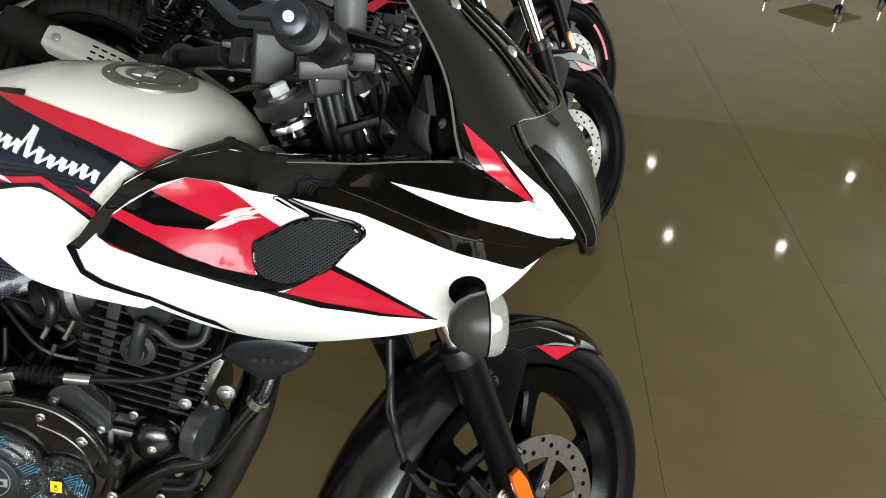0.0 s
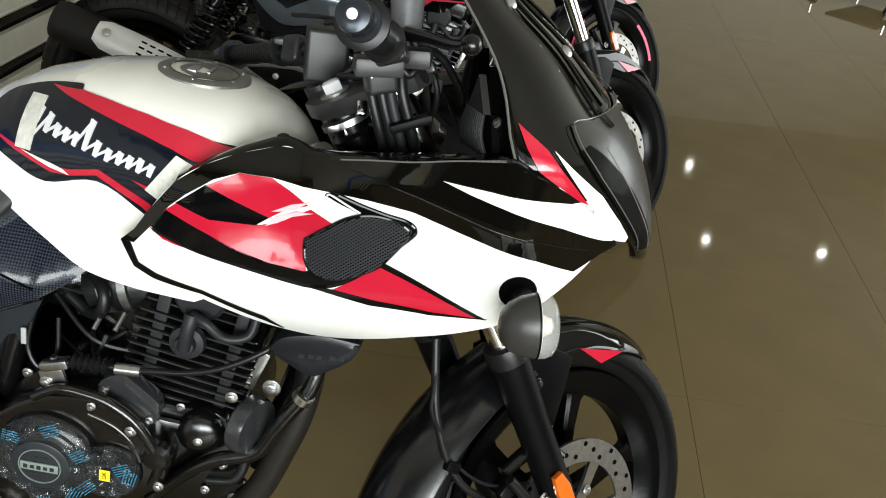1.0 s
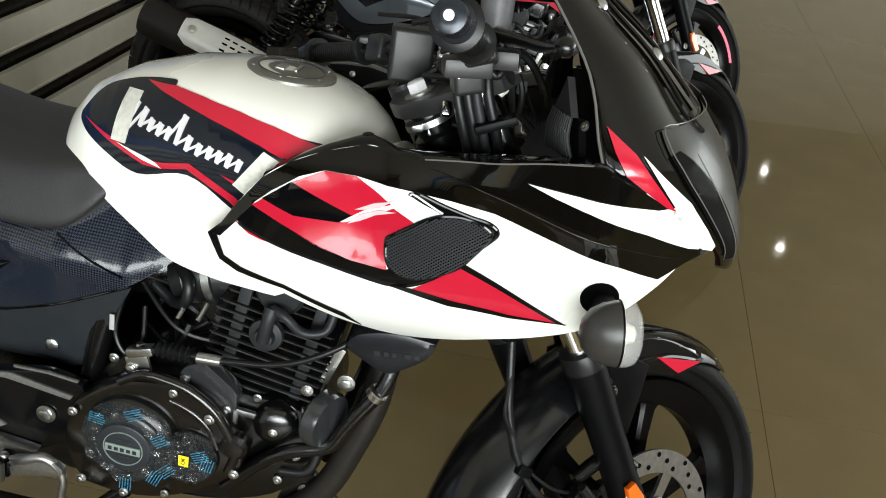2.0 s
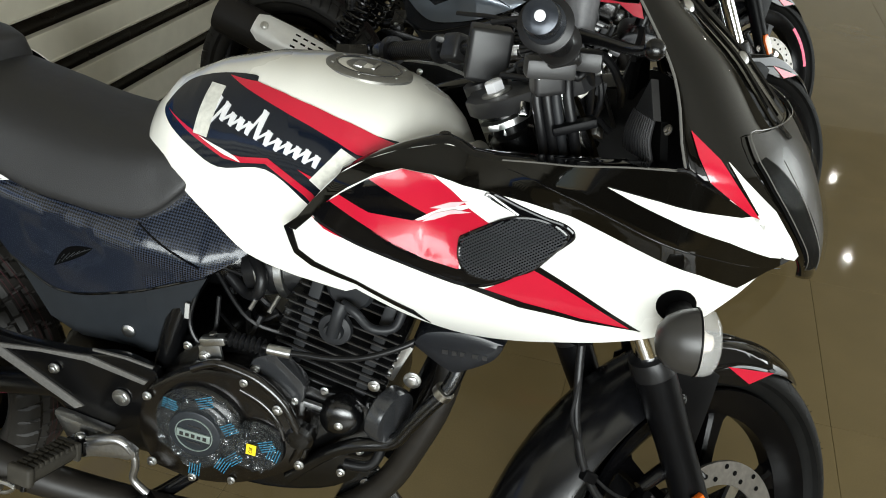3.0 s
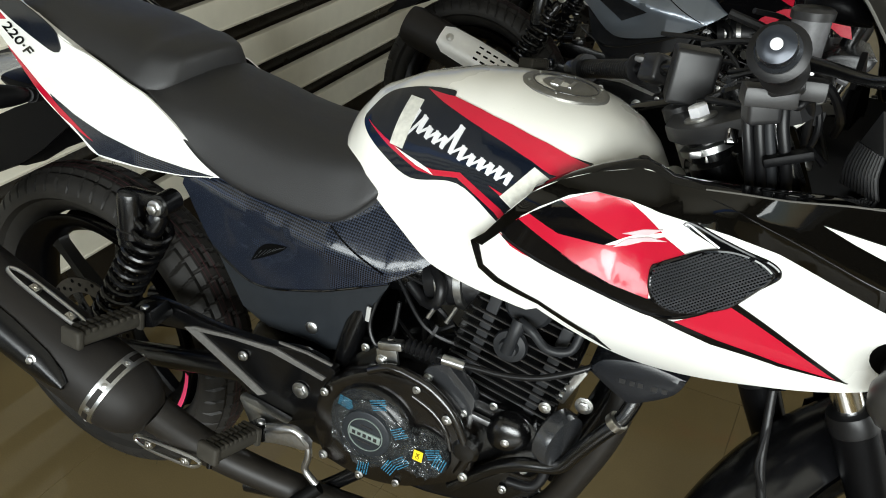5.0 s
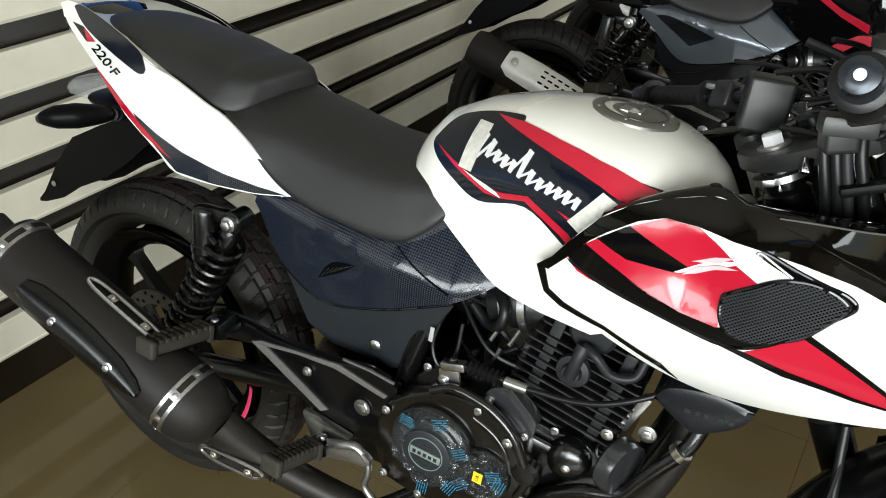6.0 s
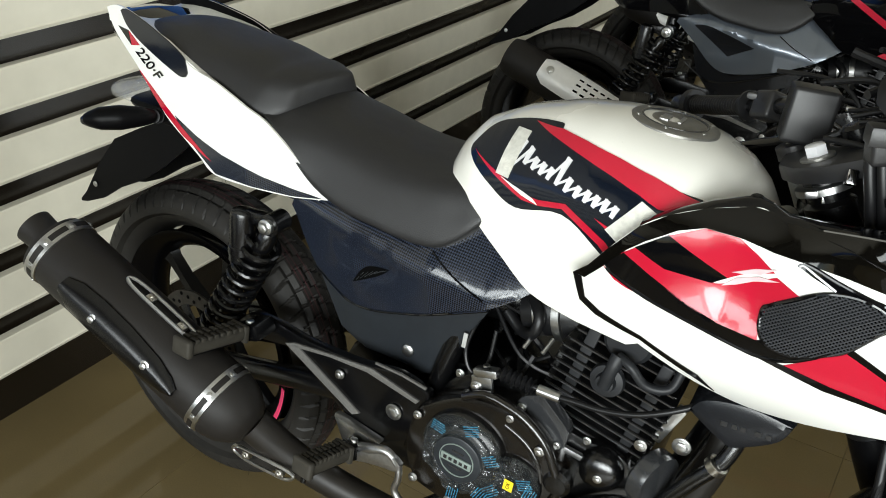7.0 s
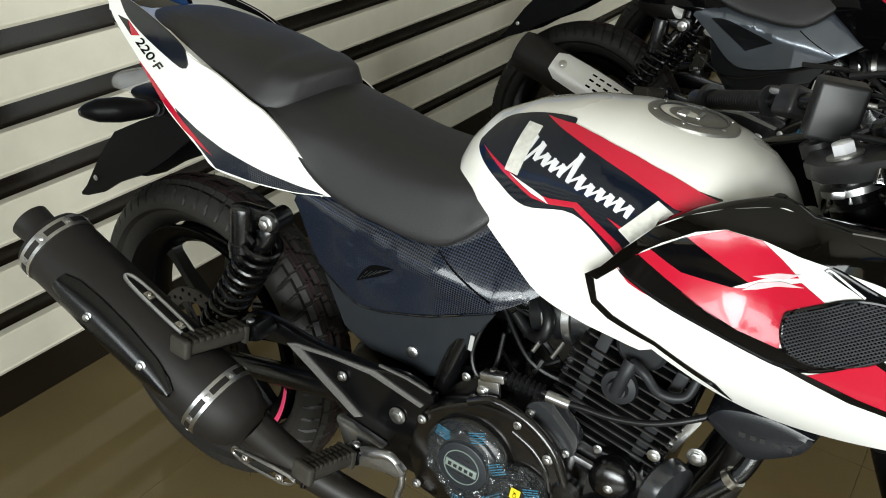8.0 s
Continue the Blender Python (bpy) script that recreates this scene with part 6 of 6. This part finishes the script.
    sh = part("oil_cooler_shroud", slab(bmesh.new(), rounded(shroud, 4), -.150, .15, Matrix(), .010), SHROUD, bike, "dark plastic oil cooler shroud", sharp=35)
    bm = bmesh.new()
    for k, (w, x) in enumerate(((.010, 1.003), (.008, 1.016), (.008, 1.027), (.010, 1.045), (.008, 1.058))):
        box(bm, (w * .8, .001, .007), Matrix.Translation((x, -.1505, .566)), 0)
    part("embossed_mark", bm, CONTROL, sh)
    part("cooler_pipe", tube(bmesh.new(), ((1.025, -.135, .54), (1.012, -.145, .505), (.985, -.150, .468), (.960, -.150, .43), (.935, -.150, .395), (.88, -.15, .378), (.83, -.145, .345), (.77, -.14, .285)), .011, 14), ENGINE, bike)
    part("pipe_clip", lathe(bmesh.new(), ((.0145, -.006), (.0155, -.005), (.0155, .005), (.0145, .006)), axis_matrix((1.005, -.148, .497), (.5, 0, .8)), 20), CLAMP, bike)
    part("engine_hose", tube(bmesh.new(), ((.905, -.12, .42), (.915, -.13, .37), (.90, -.14, .335), (.86, -.14, .33)), .008, 10), HOSE, bike)
    part("skid_bracket", slab(bmesh.new(), ((.82, .19), (.86, .285), (.90, .29), (.95, .22), (.965, .165), (.90, .175)), -.10, -.085, Matrix(), .003), ENGINE, bike)
    bm = bolt(bmesh.new(), (.885, -.102, .262), (0, -1, 0), .007, .007)
    part("bracket_bolt", bm, STEEL, bike)
    rnd = random.Random(11)
    for k in range(14):
        a = Vector((rnd.uniform(.60, .72), rnd.uniform(-.10, .02), rnd.uniform(.50, .66)))
        b = a + Vector((rnd.uniform(.02, .14), rnd.uniform(-.03, .03), rnd.uniform(-.09, .04)))
        part("wire", tube(bmesh.new(), (a, a.lerp(b, .5) + Vector((0, -.02, rnd.uniform(-.04, .04))), b), rnd.choice((.0025, .0035, .005)), 6), HOSE, bike)


def exhaust(bike):
    head = part("header_pipe", tube(bmesh.new(), ((.94, -.03, .585), (1.00, -.06, .55), (1.00, -.095, .47), (.965, -.105, .37), (.90, -.11, .255), (.76, -.13, .165), (.60, -.16, .182), (.46, -.195, .226), (.36, -.23, .283), (.295, -.262, .352)), [.020, .021, .021, .021, .022, .023, .025, .026, .028, .031], 20), HEADER, bike, "dull black exhaust header pipe")
    a, b = Vector((.255, -.285, .393)), Vector((-.085, -.312, .600))
    d = b - a
    L = d.length
    m = axis_matrix(a, d)
    can = part("muffler", lathe(bmesh.new(), ((.028, -.065), (.042, -.052), (.054, -.034), (.0605, -.012), (.062, .0), (.0625, .015), (.062, L - .01), (.058, L + .002), (.034, L + .010), (.030, L + .022), (.032, L + .050), (.026, L + .052), (.024, L + .02)), m, 48), MUFFLER, bike, "dull grey-black muffler with steel bands", sharp=50)
    for h in (.012, L - .018):
        band = part("band", lathe(bmesh.new(), ((.0622, -.012), (.0638, -.011), (.0638, .011), (.0622, .012)), m @ Matrix.Translation((0, 0, h)), 48), STEEL, can, "slotted bright steel band")
        bm, bm2 = bmesh.new(), bmesh.new()
        for k in range(8):
            q = m @ Matrix.Translation((0, 0, h)) @ Matrix.Rotation(2 * math.pi * k / 8, 4, "Z")
            lathe(bm, ((.0042, 0), (.0042, .0018), (.002, .0026)), q @ Matrix.Translation((.0636, 0, 0)) @ Matrix.Rotation(radians(90), 4, "Y"), 12)
            rows = []
            for t in np.linspace(.12, .66, 6):
                c, s = math.cos(t), math.sin(t)
                rows.append([q @ Vector((r * c, r * s, z)) for r, z in ((.0630, -.005), (.0642, -.005), (.0642, .005), (.0630, .005))])
            bridge(bm2, rows)
        part("band_rivet", bm, STEEL, band)
        part("band_slot", bm2, MUFFLER, band)

    def around(t, h, r=.0655):
        """A place on the can: turn t from the outer side, h along it."""
        side = (Vector((0, -1, 0)) - d.normalized() * d.normalized().y * -1)
        side = (side - d.normalized() * side.dot(d.normalized())).normalized()
        up = d.normalized().cross(side)
        if up.z < 0:
            up = -up
        return a + d.normalized() * h + r * (math.cos(t) * side + math.sin(t) * up)

    # bright wire guard loop
    loop = [around(1.58 + dt, h, .069) for dt, h in ((.10, .095), (.17, .125), (.17, .200), (.10, .238), (-.06, .244), (-.13, .215), (-.13, .125), (-.06, .098))]
    guard = part("guard_loop", tube(bmesh.new(), loop, .0032, 8, 5, closed=True), STEEL, can, "bright wire heat guard loop")
    bm = bmesh.new()
    for h in (.125, .195):
        box(bm, (.014, .016, .010), axis_matrix(around(1.60, h, .066), around(1.60, h, .1) - around(1.60, h, .05)), .002)
        bolt(bm, around(1.60, h, .070), around(1.60, h, .1) - around(1.60, h, .05), .004, .005)
    part("loop_clip", bm, CLAMP, guard)
    # black heat shield on the outer face
    rows = []
    for h, lo, hi in ((.058, .15, .36), (.075, -.02, .52), (.11, -.14, .66), (.18, -.22, .76), (.24, -.24, .78), (.285, -.18, .74), (.312, .10, .60)):
        rows.append([around(lo + (hi - lo) * k / 8, h, .0665 + .010 * math.sin(math.pi * k / 8) - drop) for drop in (0, .004) for k in (range(9) if not drop else range(8, -1, -1))])
    shield = part("heat_shield", bridge_new(rows), ALLOY_BLACK, can, "black moulded heat shield", sharp=50)
    bm = bmesh.new()
    for h, t in ((.12, .34), (.235, .30)):
        bolt(bm, around(t, h, .073), around(t, h, .1) - around(t, h, .05), .006, .007)
    part("shield_bolt", bm, STEEL, shield)
    # second loop on the header bend
    p = [Vector(q) for q in ((.262, -.274, .300), (.282, -.278, .307), (.330, -.276, .302), (.372, -.270, .292), (.384, -.268, .282), (.366, -.268, .270), (.330, -.270, .272), (.284, -.272, .278), (.258, -.272, .288))]
    lp = part("guard_loop", tube(bmesh.new(), p, .0032, 8, 5, closed=True), STEEL, head, "bright wire heat guard loop")
    bm = bmesh.new()
    for q in ((.288, -.272, .292), (.356, -.268, .281)):
        box(bm, (.014, .010, .014), Matrix.Translation(q), .002)
        bolt(bm, Vector(q) + Vector((0, -.005, 0)), (0, -1, .3), .004, .005)
    part("loop_clip", bm, CLAMP, lp)


def silver_exhaust(bike):
    a, b = Vector((.215, -.205, .395)), Vector((-.185, -.225, .560))
    m, L = axis_matrix(a, b - a), (b - a).length
    can = part("muffler", lathe(bmesh.new(), ((.020, -.10), (.035, -.03), (.055, .02), (.058, .06), (.058, L - .02), (.052, L), (.022, L + .002)), m, 40), MUFFLER, bike, "dull black muffler with a silver perforated shield")
    rows = []
    d = (b - a).normalized()
    side = (Vector((0, -1, 0)) - d * Vector((0, -1, 0)).dot(d)).normalized()
    up = d.cross(side)
    up = up if up.z > 0 else -up
    for h, w in ((.03, .45), (.06, .60), (.14, .72), (.22, .78), (.29, .72), (.315, .45)):
        rows.append([a + d * h + (.064 - drop) * (math.cos(t) * side + math.sin(t) * up) for drop in (0, .004) for t in ([.62 + w * (k / 4 - 1) for k in range(9)] if not drop else [.62 + w * (k / 4 - 1) for k in range(8, -1, -1)])])
    sh = part("heat_shield", bridge_new(rows), SILVER_PAINT, can, "silver shield with rows of slots", sharp=50)
    # near-black plates on the shield, painted as the shade in its slots
    bm = bmesh.new()
    for i in range(6):
        for j in range(3):
            h, t = .07 + .024 * i, .62 - .32 + .30 * j + .02 * i
            q = a + d * h + .0642 * (math.cos(t) * side + math.sin(t) * up)
            no = math.cos(t) * side + math.sin(t) * up
            box(bm, (.006, .015, .001), Matrix.Translation(q) @ Matrix((no.cross(d).to_4d(), d.to_4d(), no.to_4d(), (0, 0, 0, 1))).transposed().to_3x3().to_4x4(), .0004)
    part("shield_slot", bm, BLACK_VOID, sh)
    bm = bolt(bmesh.new(), a + d * .285 + .066 * (math.cos(.66) * side + math.sin(.66) * up), math.cos(.66) * side + math.sin(.66) * up, .008, .006)
    part("shield_bolt", bm, STEEL, sh)
    part("header_pipe", tube(bmesh.new(), (Vector((.95, -.04, .56)), Vector((1.0, -.09, .45)), Vector((.88, -.12, .28)), Vector((.55, -.15, .26)), Vector((.42, -.18, .36)), a - d * .09), .021, 16), MUFFLER, bike)


def motorcycle(m, near, label):
    bike = thing("motorcycle", label, "motorcycle", m, "motorcycles in a row")
    wheel(bike, "rear_wheel", REAR_M, REAR_R, .132, .115, 6, 62, .0052, ((-62, -8),) if near else ((-15, 8),))
    chassis(bike)
    engine(bike)
    tank(bike, TANK_WHITE if near else BLACK, near)
    seats(bike)
    tail(bike, WHITE if near else BLACK, not near)
    side_cover(bike, CARBON if near else DARK_BLUE, SLATE if near else SHROUD, not near)
    for side in (-1, 1):
        shock(bike, side)
    front_end(bike, near)
    cockpit(bike)
    if near:
        fairing(bike)
        nose_cowl(bike)
        exhaust(bike)
        for side in (-1, 1):
            turn_signal(bike, (1.272, side * .205, .735), (1.283, side * .298, .724), (.97, side * -.10, .04), "front turn signal with smoky body and clear lens")
    else:
        silver_exhaust(bike)
        part("red_stripe", skin(((.64, .838), (.66, .840), (.719, .796), (.79, .752), (.86, .722), (.86, .702), (.79, .735), (.703, .790)), tank_half, .0012, .0012, curved=False), RED, bike)
        part("headlamp", body_loft(((1.13, .06, .80, .93), (1.17, .085, .77, .96), (1.24, .09, .76, .97), (1.27, .07, .78, .94)), 22), BLACK, bike, "black headlamp housing")
        part("tank_shroud", skin(((.775, .652), (.79, .670), (.84, .697), (.99, .702), (1.012, .640), (.985, .645), (.94, .674), (.84, .674), (.80, .645)), lambda x, z: .172, 0, .012, curved=False), RED, bike, "red trellis cover under the tank")
    return bike


BIKE = Matrix.Translation((-1.185, .725, .045)) @ Matrix.Rotation(radians(6), 4, "Z") @ Matrix.Rotation(radians(-8), 4, "X")
motorcycle(BIKE, True, "white, black and red half-faired sports motorcycle on its side stand")
second = motorcycle(Matrix.Translation((.12, 1.40, 0)) @ BIKE, False, "black and slate-grey motorcycle with red stripes parked alongside")
copy_thing(second, Matrix.Translation((.16, 2.20, 0)) @ BIKE)
for ob in list(second.children_recursive):
    if ob.name.startswith("rim_tape") and ob.parent.name.startswith("front_wheel"):
        bpy.data.objects.remove(ob)

# ---- floor tiles ----
tile_me = bpy.data.meshes.new("tile")
bm = bmesh.new()
box(bm, (.6213, .6213, .006), Matrix.Translation((.311, .311, -.003)), .0006, 1)
bm.to_mesh(tile_me)
bm.free()
tile_me.materials.append(TILE)
for i in range(-4, 9):
    for j in range(-8, 16):
        t = new("tile", tile_me)
        t.parent = FLOOR
        t.location = (.566 + .622 * i, 1.507 + .622 * j, 0)
